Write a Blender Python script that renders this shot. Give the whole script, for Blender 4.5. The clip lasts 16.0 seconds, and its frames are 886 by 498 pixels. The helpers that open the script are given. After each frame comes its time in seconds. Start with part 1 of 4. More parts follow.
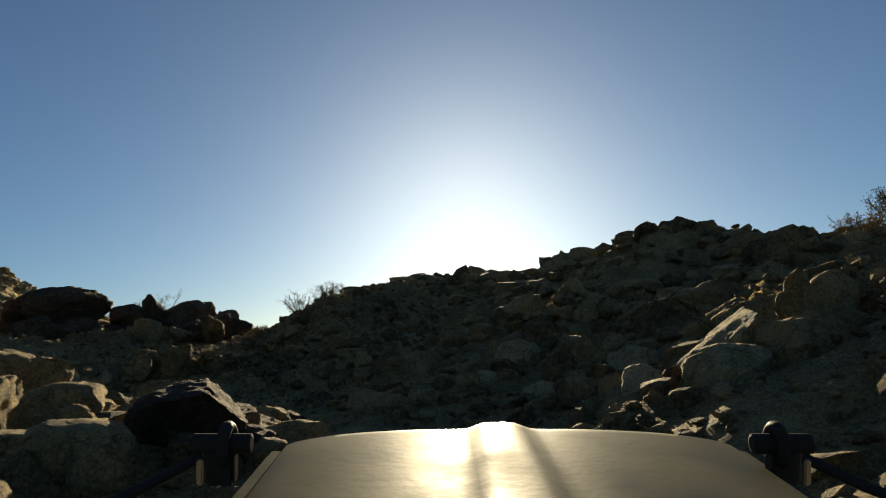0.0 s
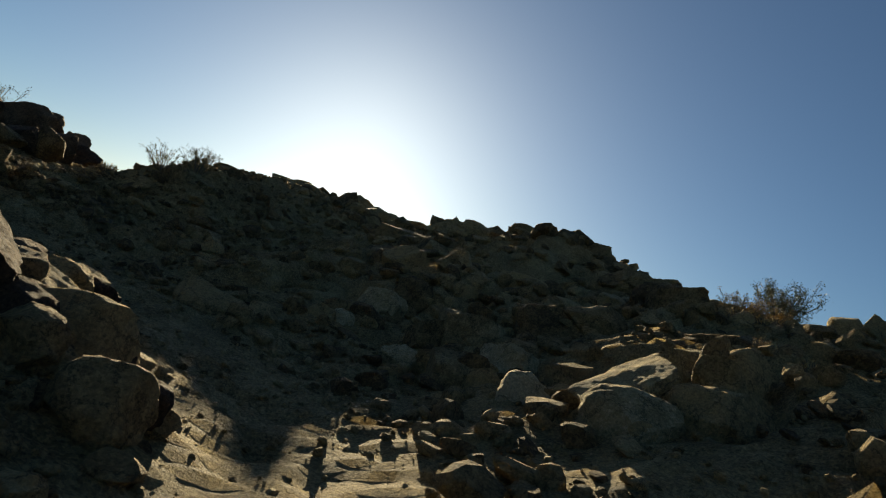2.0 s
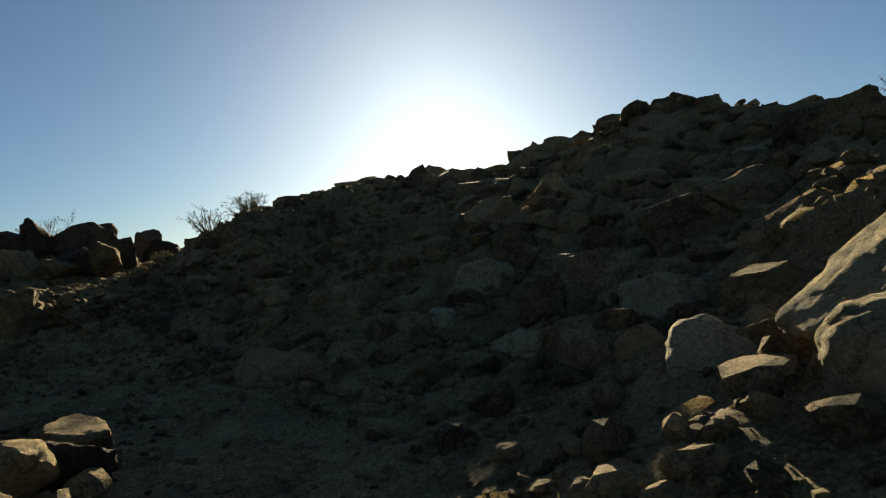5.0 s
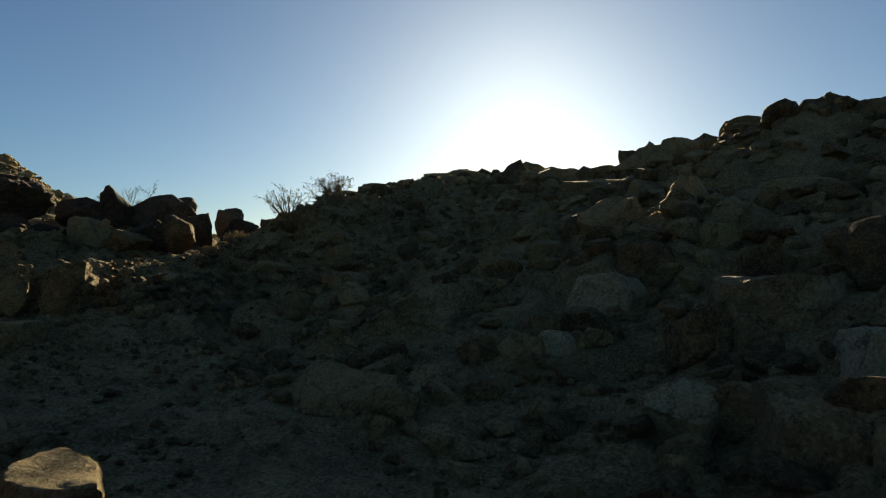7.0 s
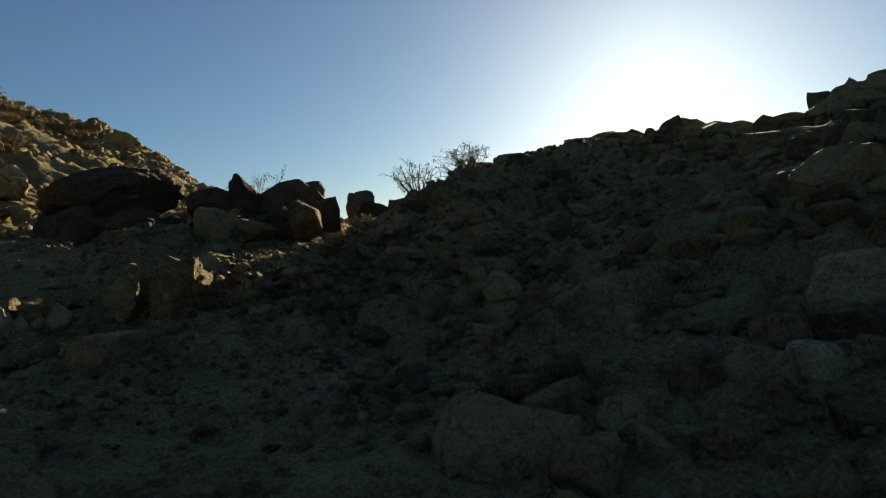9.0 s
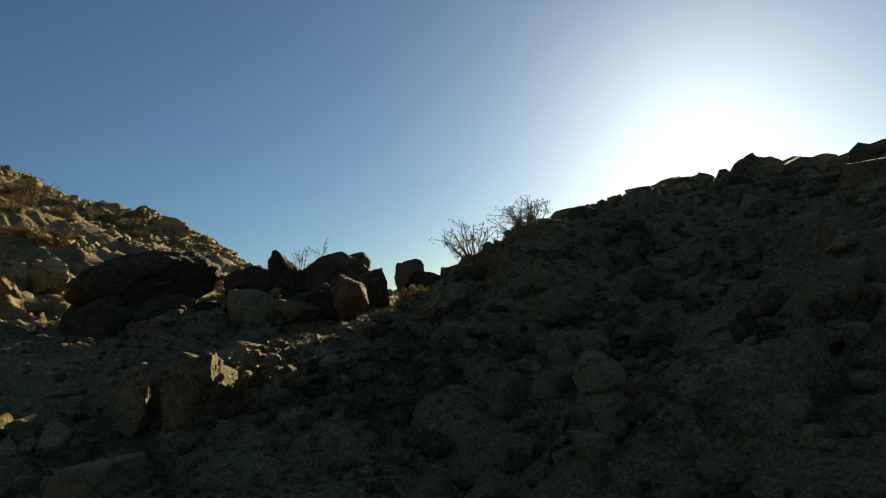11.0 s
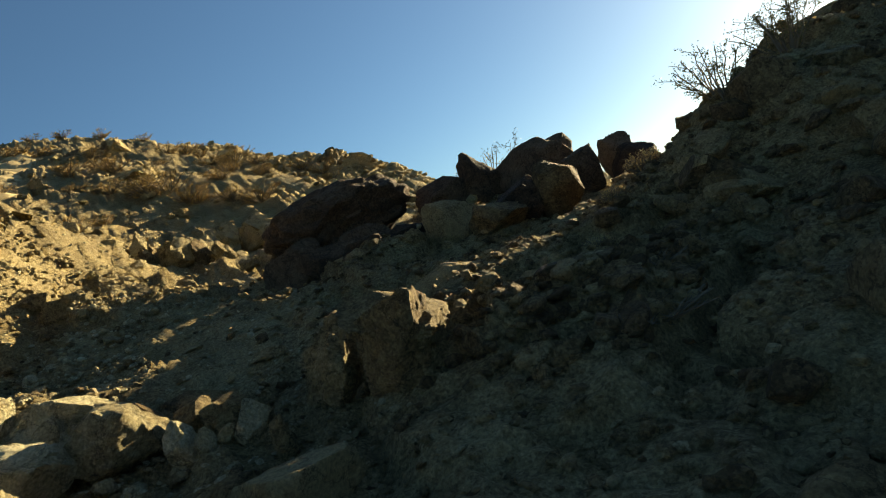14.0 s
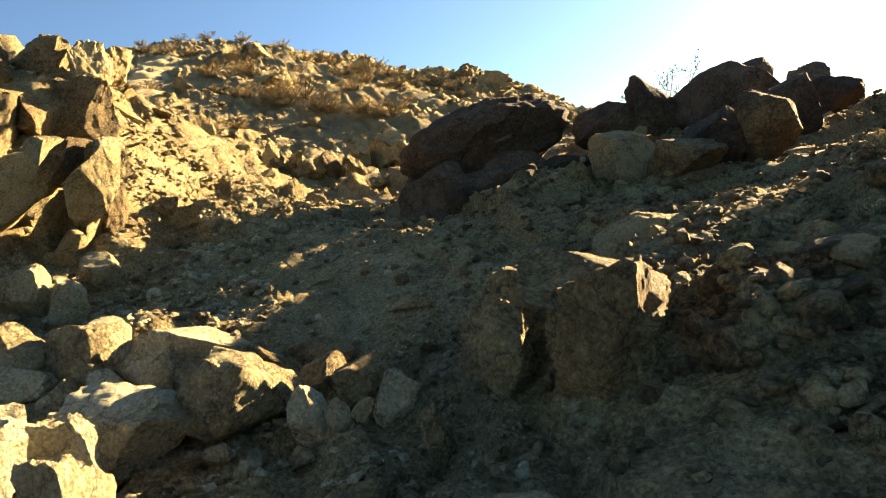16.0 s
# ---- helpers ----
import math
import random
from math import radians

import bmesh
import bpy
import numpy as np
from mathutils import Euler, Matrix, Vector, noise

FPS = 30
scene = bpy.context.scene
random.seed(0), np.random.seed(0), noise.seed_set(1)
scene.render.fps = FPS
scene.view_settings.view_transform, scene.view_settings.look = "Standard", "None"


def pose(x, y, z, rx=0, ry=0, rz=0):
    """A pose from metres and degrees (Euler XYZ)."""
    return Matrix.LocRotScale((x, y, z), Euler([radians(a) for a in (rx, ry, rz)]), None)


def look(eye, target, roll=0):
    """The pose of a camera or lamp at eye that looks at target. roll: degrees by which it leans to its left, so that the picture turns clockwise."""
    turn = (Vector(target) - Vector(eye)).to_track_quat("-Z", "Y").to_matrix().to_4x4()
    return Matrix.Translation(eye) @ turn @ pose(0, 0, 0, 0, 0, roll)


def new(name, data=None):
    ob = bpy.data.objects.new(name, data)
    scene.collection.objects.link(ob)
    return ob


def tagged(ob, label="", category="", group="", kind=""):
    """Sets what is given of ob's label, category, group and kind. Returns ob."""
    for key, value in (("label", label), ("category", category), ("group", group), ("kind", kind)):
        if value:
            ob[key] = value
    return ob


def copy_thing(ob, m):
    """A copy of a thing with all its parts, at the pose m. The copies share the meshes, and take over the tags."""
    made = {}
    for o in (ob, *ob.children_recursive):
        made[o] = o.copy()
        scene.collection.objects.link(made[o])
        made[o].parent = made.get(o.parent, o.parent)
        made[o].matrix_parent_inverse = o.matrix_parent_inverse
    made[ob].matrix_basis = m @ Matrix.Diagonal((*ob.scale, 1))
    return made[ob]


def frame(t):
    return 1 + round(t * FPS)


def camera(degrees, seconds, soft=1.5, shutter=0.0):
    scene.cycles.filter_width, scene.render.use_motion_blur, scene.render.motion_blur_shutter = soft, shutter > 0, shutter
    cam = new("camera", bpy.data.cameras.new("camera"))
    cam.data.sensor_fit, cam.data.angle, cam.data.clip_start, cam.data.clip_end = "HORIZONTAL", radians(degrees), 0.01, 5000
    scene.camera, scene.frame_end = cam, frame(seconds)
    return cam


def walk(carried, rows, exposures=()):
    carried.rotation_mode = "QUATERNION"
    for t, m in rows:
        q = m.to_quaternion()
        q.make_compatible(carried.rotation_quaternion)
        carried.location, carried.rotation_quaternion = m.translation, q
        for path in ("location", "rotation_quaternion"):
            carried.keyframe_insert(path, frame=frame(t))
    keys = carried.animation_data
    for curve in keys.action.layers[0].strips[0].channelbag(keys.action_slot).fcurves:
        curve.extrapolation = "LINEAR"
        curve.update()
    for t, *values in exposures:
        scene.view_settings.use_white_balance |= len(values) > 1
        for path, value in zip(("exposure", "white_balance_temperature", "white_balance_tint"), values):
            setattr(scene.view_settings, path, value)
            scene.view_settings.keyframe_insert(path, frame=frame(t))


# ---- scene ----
# camera and walk
cam = camera(68.0, 16.0, soft=1.1)
PATH = [
    (0, look((5.233, -2.786, 1.835), (3.282, 1.741, 2.673), -2.63)),
    (0.5, look((5.189, -2.645, 1.854), (3.753, 2.042, 2.839), -1.14)),
    (1, look((4.944, -2.378, 1.911), (3.703, 2.404, 2.676), 5.44)),
    (1.5, look((4.621, -1.885, 1.860), (3.625, 2.993, 2.320), 13.99)),
    (2, look((4.394, -1.505, 1.869), (3.368, 3.357, 2.422), 18.32)),
    (2.5, look((4.371, -1.053, 1.878), (3.224, 3.763, 2.578), 14.25)),
    (3, look((4.432, -0.488, 1.909), (2.971, 4.281, 2.255), 3.00)),
    (3.5, look((4.444, -0.259, 1.991), (2.981, 4.515, 2.244), -1.88)),
    (6, look((3.933, 1.556, 2.289), (1.927, 6.135, 2.321), -7.77)),
    (6.5, look((3.694, 1.898, 2.291), (1.597, 6.436, 2.407), -7.28)),
    (7, look((3.186, 2.201, 2.297), (0.843, 6.617, 2.418), -0.62)),
    (7.5, look((2.936, 2.582, 2.363), (0.340, 6.856, 2.369), -1.80)),
    (8, look((2.811, 3.256, 2.333), (-0.121, 7.306, 2.331), -12.32)),
    (8.5, look((2.382, 3.566, 2.402), (-0.556, 7.607, 2.208), -7.79)),
    (9, look((1.990, 3.624, 2.394), (-1.190, 7.482, 2.363), -3.00)),
    (11.5, look((0.856, 4.841, 2.588), (-2.664, 8.331, 3.239), -10.35)),
    (12, look((0.844, 4.932, 2.676), (-2.790, 8.283, 3.425), -15.37)),
    (12.5, look((0.458, 5.157, 2.706), (-3.388, 8.269, 3.430), -14.94)),
    (13, look((0.080, 5.423, 2.620), (-4.012, 8.255, 3.108), -19.09)),
    (13.5, look((-0.319, 5.533, 2.649), (-4.532, 8.211, 2.940), -16.63)),
    (14, look((-0.888, 5.754, 2.520), (-5.284, 8.135, 2.583), -17.71)),
    (14.5, look((-1.266, 5.651, 2.626), (-5.615, 8.118, 2.703), -8.24)),
    (15, look((-1.504, 5.640, 2.680), (-5.987, 7.854, 2.717), -6.57)),
    (15.5, look((-1.859, 5.784, 2.712), (-6.479, 7.684, 2.501), -10.81)),
    (16, look((-2.297, 5.878, 2.797), (-7.069, 7.350, 2.533), -12.37)),
]

walk(cam, PATH, [(0, 1.25, 10600, 5), (9, 1.4, 11000, 5), (12.5, 1.4, 11000, 0), (13.5, 1.8, 11200, 0), (14.5, 2.35, 11800, 4), (16, 3.15, 13300, 12)])

# ---------------------------------------------------------------- light
SUN_AZ, SUN_EL = 20.8, 13.3       # degrees: azimuth to the left of +y, elevation
sun_way = Vector((-math.sin(radians(SUN_AZ)) * math.cos(radians(SUN_EL)),
                  math.cos(radians(SUN_AZ)) * math.cos(radians(SUN_EL)), math.sin(radians(SUN_EL))))
world = bpy.data.worlds.new("sky")
scene.world = world
world.use_nodes = True
wn, wl = world.node_tree.nodes, world.node_tree.links
sky = wn.new("ShaderNodeTexSky")
sky.sky_type = 'NISHITA'
sky.sun_disc = False
sky.sun_elevation = radians(SUN_EL)
sky.sun_rotation = radians(-SUN_AZ)
sky.altitude = 1400
sky.air_density, sky.dust_density, sky.ozone_density = 1.0, 1.55, 7.4
wl.new(sky.outputs[0], wn["Background"].inputs[0])
wn["Background"].inputs[1].default_value = 0.045
lamp = bpy.data.lights.new("sun", 'SUN')
lamp.energy, lamp.angle, lamp.color = 3.9, radians(0.55), (1.0, 0.975, 0.91)
sun = new("sun", lamp)
sun.matrix_world = look(tuple(sun_way * 50), (0, 0, 0))

# ---------------------------------------------------------------- materials
def mat(name, base, rough=0.9, metal=0.0):
    m = bpy.data.materials.new(name)
    m.use_nodes = True
    b = m.node_tree.nodes["Principled BSDF"]
    b.inputs["Base Color"].default_value = (*base, 1)
    b.inputs["Roughness"].default_value = rough
    b.inputs["Metallic"].default_value = metal
    b.inputs["Specular IOR Level"].default_value = 0.3
    return m


def rock_mat(name, dark, mid, light, scale=1.0, crack=0.6, bump=1.0, vary=0.3, grain=0.65, flakes=0.16):
    """Desert rock: broad stains, fine grain, dark cracks, a tone of its own for each stone."""
    m = mat(name, mid)
    nt = m.node_tree
    N, L = nt.nodes, nt.links
    b = N["Principled BSDF"]
    co = N.new("ShaderNodeTexCoord")
    geo = N.new("ShaderNodeNewGeometry")
    info = N.new("ShaderNodeObjectInfo")
    def tex(kind, s, detail=6.0, rough=0.6):
        n = N.new(kind)
        n.inputs["Scale"].default_value = s * scale
        if kind == "ShaderNodeTexNoise":
            n.inputs["Detail"].default_value, n.inputs["Roughness"].default_value = detail, rough
        L.new(geo.outputs["Position"], n.inputs["Vector"])
        return n
    def mth(op, a, c):
        n = N.new("ShaderNodeMath")
        n.operation = op
        for i, v in enumerate((a, c)):
            if isinstance(v, (int, float)):
                n.inputs[i].default_value = v
            else:
                L.new(v, n.inputs[i])
        return n.outputs[0]
    broad, fine, grit = tex("ShaderNodeTexNoise", 1.3), tex("ShaderNodeTexNoise", 9.0, 8, 0.7), tex("ShaderNodeTexNoise", 38.0, 6, 0.8)
    ramp = N.new("ShaderNodeValToRGB")
    e = ramp.color_ramp.elements
    e[0].position, e[0].color = 0.34, (*dark, 1)
    e[1].position, e[1].color = 0.66, (*light, 1)
    k = e.new(0.5)
    k.color = (*mid, 1)
    s1 = mth('MULTIPLY', broad.outputs[0], 0.55)
    s2 = mth('MULTIPLY', fine.outputs[0], 0.45)
    flake = tex("ShaderNodeTexVoronoi", 46.0)
    tone = mth('ADD', mth('ADD', s1, s2), mth('MULTIPLY', mth('SUBTRACT', flake.outputs["Color"], 0.5), flakes))
    own = mth('MULTIPLY', mth('SUBTRACT', mth('FRACT', mth('ADD', info.outputs["Random"], geo.outputs["Random Per Island"]), 0.0), 0.5), vary)
    tone = mth('ADD', tone, own)
    L.new(tone, ramp.inputs[0])
    vor = tex("ShaderNodeTexVoronoi", 2.6)
    vor.feature = 'DISTANCE_TO_EDGE'
    warp = N.new("ShaderNodeVectorMath")
    warp.operation = 'MULTIPLY_ADD'
    L.new(fine.outputs["Color"], warp.inputs[0])
    warp.inputs[1].default_value = (0.35, 0.35, 0.35)
    L.new(geo.outputs["Position"], warp.inputs[2])
    L.new(warp.outputs[0], vor.inputs["Vector"])
    cr = N.new("ShaderNodeMapRange")
    cr.inputs[1].default_value, cr.inputs[2].default_value = 0.0, 0.035
    cr.inputs[3].default_value, cr.inputs[4].default_value = 1.0 - crack, 1.0
    L.new(vor.outputs["Distance"], cr.inputs[0])
    gm = N.new("ShaderNodeMapRange")
    gm.inputs[1].default_value, gm.inputs[2].default_value = 0.25, 0.75
    gm.inputs[3].default_value, gm.inputs[4].default_value = 1.0 - grain, 1.0 + grain
    L.new(grit.outputs[0], gm.inputs[0])
    mul = N.new("ShaderNodeVectorMath")
    mul.operation = 'SCALE'
    L.new(ramp.outputs[0], mul.inputs[0])
    L.new(mth('MULTIPLY', cr.outputs[0], gm.outputs[0]), mul.inputs["Scale"])
    L.new(mul.outputs[0], b.inputs["Base Color"])
    chip = tex("ShaderNodeTexVoronoi", 16.0)
    L.new(warp.outputs[0], chip.inputs["Vector"])
    chips = mth('MULTIPLY', chip.outputs["Distance"], 0.5)
    hsum0 = mth('ADD', mth('MULTIPLY', fine.outputs[0], 0.9), mth('ADD', mth('MULTIPLY', grit.outputs[0], 0.4), mth('MULTIPLY', cr.outputs[0], 0.35)))
    hsum = mth('ADD', hsum0, chips)
    bp = N.new("ShaderNodeBump")
    bp.inputs["Strength"].default_value, bp.inputs["Distance"].default_value = bump, 0.14 / scale
    L.new(hsum, bp.inputs["Height"])
    L.new(bp.outputs[0], b.inputs["Normal"])
    return m


ROCK_BROWN = rock_mat("brown_rock", (0.15, 0.092, 0.041), (0.37, 0.25, 0.113), (0.55, 0.405, 0.2))
# also puts shade into the colour of the boulders at the pass
ROCK_DARK = rock_mat("varnished_and_shaded_rock", (0.06, 0.034, 0.019), (0.14, 0.082, 0.045), (0.26, 0.165, 0.095))
ROCK_TAN = rock_mat("tan_rock", (0.22, 0.15, 0.063), (0.44, 0.33, 0.158), (0.6, 0.475, 0.26))
ROCK_PALE = rock_mat("pale_rock", (0.31, 0.232, 0.115), (0.55, 0.45, 0.25), (0.73, 0.635, 0.41))
GROUND = rock_mat("gravelly_desert_soil", (0.24, 0.165, 0.074), (0.45, 0.332, 0.158), (0.58, 0.45, 0.235), crack=0.12, bump=1.0, grain=0.85, flakes=0.26)

# ---------------------------------------------------------------- shape of the land
FLOOR = [(6.5, -12, -0.9), (5.2, -2.8, 0.12), (4.5, -1.2, 0.2), (4.4, -0.2, 0.3), (3.9, 1.6, 0.58), (3.2, 2.4, 0.62), (2.8, 3.3, 0.66), (2.0, 3.7, 0.7), (0.86, 4.9, 0.9),
         (0.0, 5.4, 0.92), (-0.9, 5.75, 0.95), (-2.3, 5.9, 1.1)]
GULLY = [(-3.8, 6.3, 1.35), (-5.0, 6.6, 1.5), (-6.2, 6.4, 1.72), (-6.4, 7.3, 1.85), (-5.3, 7.15, 1.42), (-5.95, 7.05, 1.55), (-4.6, 7.6, 1.45), (-4.9, 8.4, 1.88), (-5.2, 8.9, 2.08), (-5.9, 8.8, 2.08), (-5.9, 7.8, 2.1), (-6.5, 8.25, 2.24), (-5.6, 8.2, 1.98), (-5.5, 9.0, 2.02), (-7.3, 8.6, 2.24), (-6.7, 9.1, 2.2), (-6.1, 9.3, 2.2), (-6.9, 9.8, 2.28),
         (-7.0, 11.1, 2.4), (-7.6, 11.0, 2.42), (-8.0, 13.9, 2.8), (-8.6, 7.9, 2.42), (-9.6, 8.8, 2.74), (-9.9, 7.6, 2.76), (-10.9, 8.7, 2.6), (-12.6, 7.3, 3.15), (-8.3, 6.4, 2.15), (-10.3, 6.2, 2.7), (-8.9, 10.6, 2.7), (-12.6, 18.0, 3.0), (-11.0, 16.0, 2.9)]
BASIN = [(1.3, 6.3, 0.82), (0.3, 5.6, 0.98), (2.6, 6.9, 1.15), (3.7, 6.4, 1.3), (-1.4, 7.2, 1.15), (-3.2, 8.2, 1.5), (3.8, 3.0, 0.9), (4.1, 4.4, 1.2)]
WALLS = [(2.5, 8.3, 1.35), (1.4, 8.4, 1.3), (0.8, 8.6, 1.5), (3.9, 7.3, 1.5), (3.6, 8.7, 1.75), (2.8, 9.9, 2.0), (1.4, 10.5, 1.9), (-1.1, 9.6, 1.8), (-2.8, 12.9, 2.4), (1.7, 12.2, 3.0), (-0.8, 17.3, 3.7),
         (-4.2, 10.6, 2.0), (-4.4, 14.0, 3.0), (4.6, 13.0, 3.0)]
BANK = [(5.0, 4.6, 1.5), (5.9, 5.1, 1.95), (6.6, 3.2, 1.72), (6.8, 2.6, 1.6), (6.9, 6.2, 2.38), (7.8, 8.2, 2.85), (9.0, 9.7, 2.85), (6.2, 11.8, 3.35), (9.3, 15.7, 4.4), (8.3, 14.7, 4.05), (11.4, 15.5, 4.6), (4.6, 7.8, 2.1), (6.4, -1.5, 0.7), (9.0, 0.0, 1.9),
        (16, 4, 3.5), (15, 14, 4.4), (8.0, -8.0, 0.6)]
CREST = [(6.2, 16.5, 4.15), (4.0, 18.9, 5.5), (5.0, 18.4, 4.9), (2.0, 23.0, 5.45), (-0.2, 20.6, 4.82), (-1.8, 21.5, 4.5), (-4.0, 23.2, 4.75), (-7.0, 21.8, 4.82), (-7.8, 19.3, 4.5), (-6.4, 16.2, 4.1), (-6.6, 18.1, 4.35),
         (-5.6, 13.4, 3.6), (-5.75, 12.2, 3.28), (-5.2, 12.3, 3.3), (-6.2, 14.0, 3.75), (-6.4, 12.9, 3.3), (-7.2, 13.3, 2.92), (3.0, 26.5, 4.6), (-4.0, 27.5, 3.6), (-10.5, 24.5, 3.4), (9.6, 22.0, 4.6), (20, 26, 3.6), (4, 40, 3.2), (-14, 34, 2.6), (-10.0, 20.0, 3.2)]
HILL = [(-11.3, 4.4, 2.95), (-12.0, 3.7, 3.35), (-13.6, 3.6, 5.15), (-15.3, 3.8, 6.45), (-17.5, 4.3, 7.0), (-14.9, 2.5, 6.3), (-12.9, 4.5, 3.9), (-12.5, 6.0, 3.2), (-15.4, 5.4, 4.05), (-13.2, 6.9, 3.2), (-17.2, 8.6, 3.7), (-18.4, 8.4, 4.1), (-19.6, 6.8, 5.1), (-20.7, 7.0, 5.1), (-26.8, 4.9, 7.9),
        (-30.8, 9.8, 8.7), (-37.0, 2.5, 12.2), (-45.0, 1.9, 15.0), (-57.0, 6.0, 20.2), (-57.0, 12.0, 18.8), (-55.0, 20.2, 15.6), (-41.5, 14.9, 12.3), (-38.0, 19.6, 10.4), (-33.6, 20.6, 8.5), (-27.8, 17.7, 6.3), (-22.0, 13.5, 5.0),
        (-72, 8, 18.5), (-52, 28, 10), (-40, 29, 6.0), (-32, 27, 4.8), (-24, 23, 3.9), (-18, 24, 3.2), (-16.5, 12.5, 3.6), (-12.0, 10.5, 3.0), (-11.9, 12.3, 3.3), (-11.2, 13.4, 3.1), (-9.5, 10.7, 2.85), (-15.0, 16.0, 3.4)]
NEAR_LEFT = [(1.3, 1.2, 1.15), (2.1, 0.9, 0.8), (0.6, 0.6, 1.15), (-0.4, 1.2, 1.4), (-1.3, 1.6, 1.65), (2.6, -1.2, 0.75), (1.6, 2.5, 0.9), (-2.0, 4.0, 1.25), (-5.0, 4.6, 1.5), (-6.2, 4.6, 1.75), (-8.1, 4.4, 1.95), (-7.0, 5.6, 1.52), (-6.9, 5.0, 1.48), (-6.2, 5.4, 1.38), (-7.9, 5.3, 1.85), (-9.8, 3.8, 2.6), (-6.0, 1.5, 2.3),
             (-15, -4, 6.5), (-4, -12, 3.5), (-32, -8, 12), (-40, -30, 13)]
CTRL = np.array(FLOOR + GULLY + BASIN + WALLS + BANK + CREST + HILL + NEAR_LEFT, float)


def tps(r2):
    return 0.5 * r2 * np.log(r2 + 1e-9)


def fit_land():
    n = len(CTRL)
    d2 = ((CTRL[:, None, :2] - CTRL[None, :, :2]) ** 2).sum(-1)
    a = np.zeros((n + 3, n + 3))
    a[:n, :n] = tps(d2) + np.eye(n) * 0.4
    a[:n, n], a[:n, n + 1:] = 1, CTRL[:, :2]
    a[n, :n], a[n + 1:, :n] = 1, CTRL[:, :2].T
    return np.linalg.solve(a, np.r_[CTRL[:, 2], 0, 0, 0])


LAND = fit_land()


def broad(x, y):
    """The smooth lie of the land; far out it levels off."""
    x, y = np.asarray(x, float), np.asarray(y, float)
    r = np.hypot(x + 8, y - 12)
    k = np.minimum(1.0, 62.0 / np.maximum(r, 1e-6))
    xs, ys = -8 + (x + 8) * k, 12 + (y - 12) * k
    z = LAND[-3] + LAND[-2] * xs + LAND[-1] * ys
    for (cx, cy, _), w in zip(CTRL, LAND):
        z = z + w * tps((xs - cx) ** 2 + (ys - cy) ** 2)
    far = np.clip((r - 60) / 140, 0, 1)
    return np.clip(z, -4, 21) * (1 - far) + 2.0 * far


def hashed(i, j, s):
    h = (i * 374761393 + j * 668265263 + s * 1442695041) & 0xFFFFFFFF
    h = ((h ^ (h >> 13)) * 1274126177) & 0xFFFFFFFF
    return ((h ^ (h >> 16)) & 0xFFFF) / 65535.0


def vnoise(x, y, s):
    """Smooth value noise on a square lattice, -1 to 1."""
    i, j = np.floor(x).astype(np.int64), np.floor(y).astype(np.int64)
    u, v = x - i, y - j
    u, v = u * u * (3 - 2 * u), v * v * (3 - 2 * v)
    a, b, c, d = hashed(i, j, s), hashed(i + 1, j, s), hashed(i, j + 1, s), hashed(i + 1, j + 1, s)
    return 2 * (a + (b - a) * u + (c - a) * v + (a - b - c + d) * u * v) - 1


def cells(x, y, s):
    """Steps of broken rock: each cell of an uneven lattice has a height and a tilt of its own."""
    i0, j0 = np.floor(x).astype(np.int64), np.floor(y).astype(np.int64)
    best = np.full(np.shape(x), 9.0)
    h = np.zeros(np.shape(x))
    for di in (-1, 0, 1):
        for dj in (-1, 0, 1):
            i, j = i0 + di, j0 + dj
            px, py = i + hashed(i, j, s), j + hashed(i, j, s + 1)
            d = (x - px) ** 2 + (y - py) ** 2
            val = hashed(i, j, s + 2) * 2 - 1 + (x - px) * (hashed(i, j, s + 3) - 0.5) * 1.6 + (y - py) * (hashed(i, j, s + 4) - 0.5) * 1.6
            near = d < best
            best, h = np.where(near, d, best), np.where(near, val, h)
    return h


def smooth(a, b, v):
    t = np.clip((v - a) / (b - a), 0, 1)
    return t * t * (3 - 2 * t)


TRACK = np.array(FLOOR)


def track_dist(x, y):
    """Distance in plan from the line that the vehicle takes."""
    best = np.full(np.shape(x), 1e9)
    for (ax, ay, _), (bx, by, _) in zip(TRACK[:-1], TRACK[1:]):
        dx, dy = bx - ax, by - ay
        t = np.clip(((x - ax) * dx + (y - ay) * dy) / (dx * dx + dy * dy), 0, 1)
        best = np.minimum(best, np.hypot(x - ax - t * dx, y - ay - t * dy))
    return best


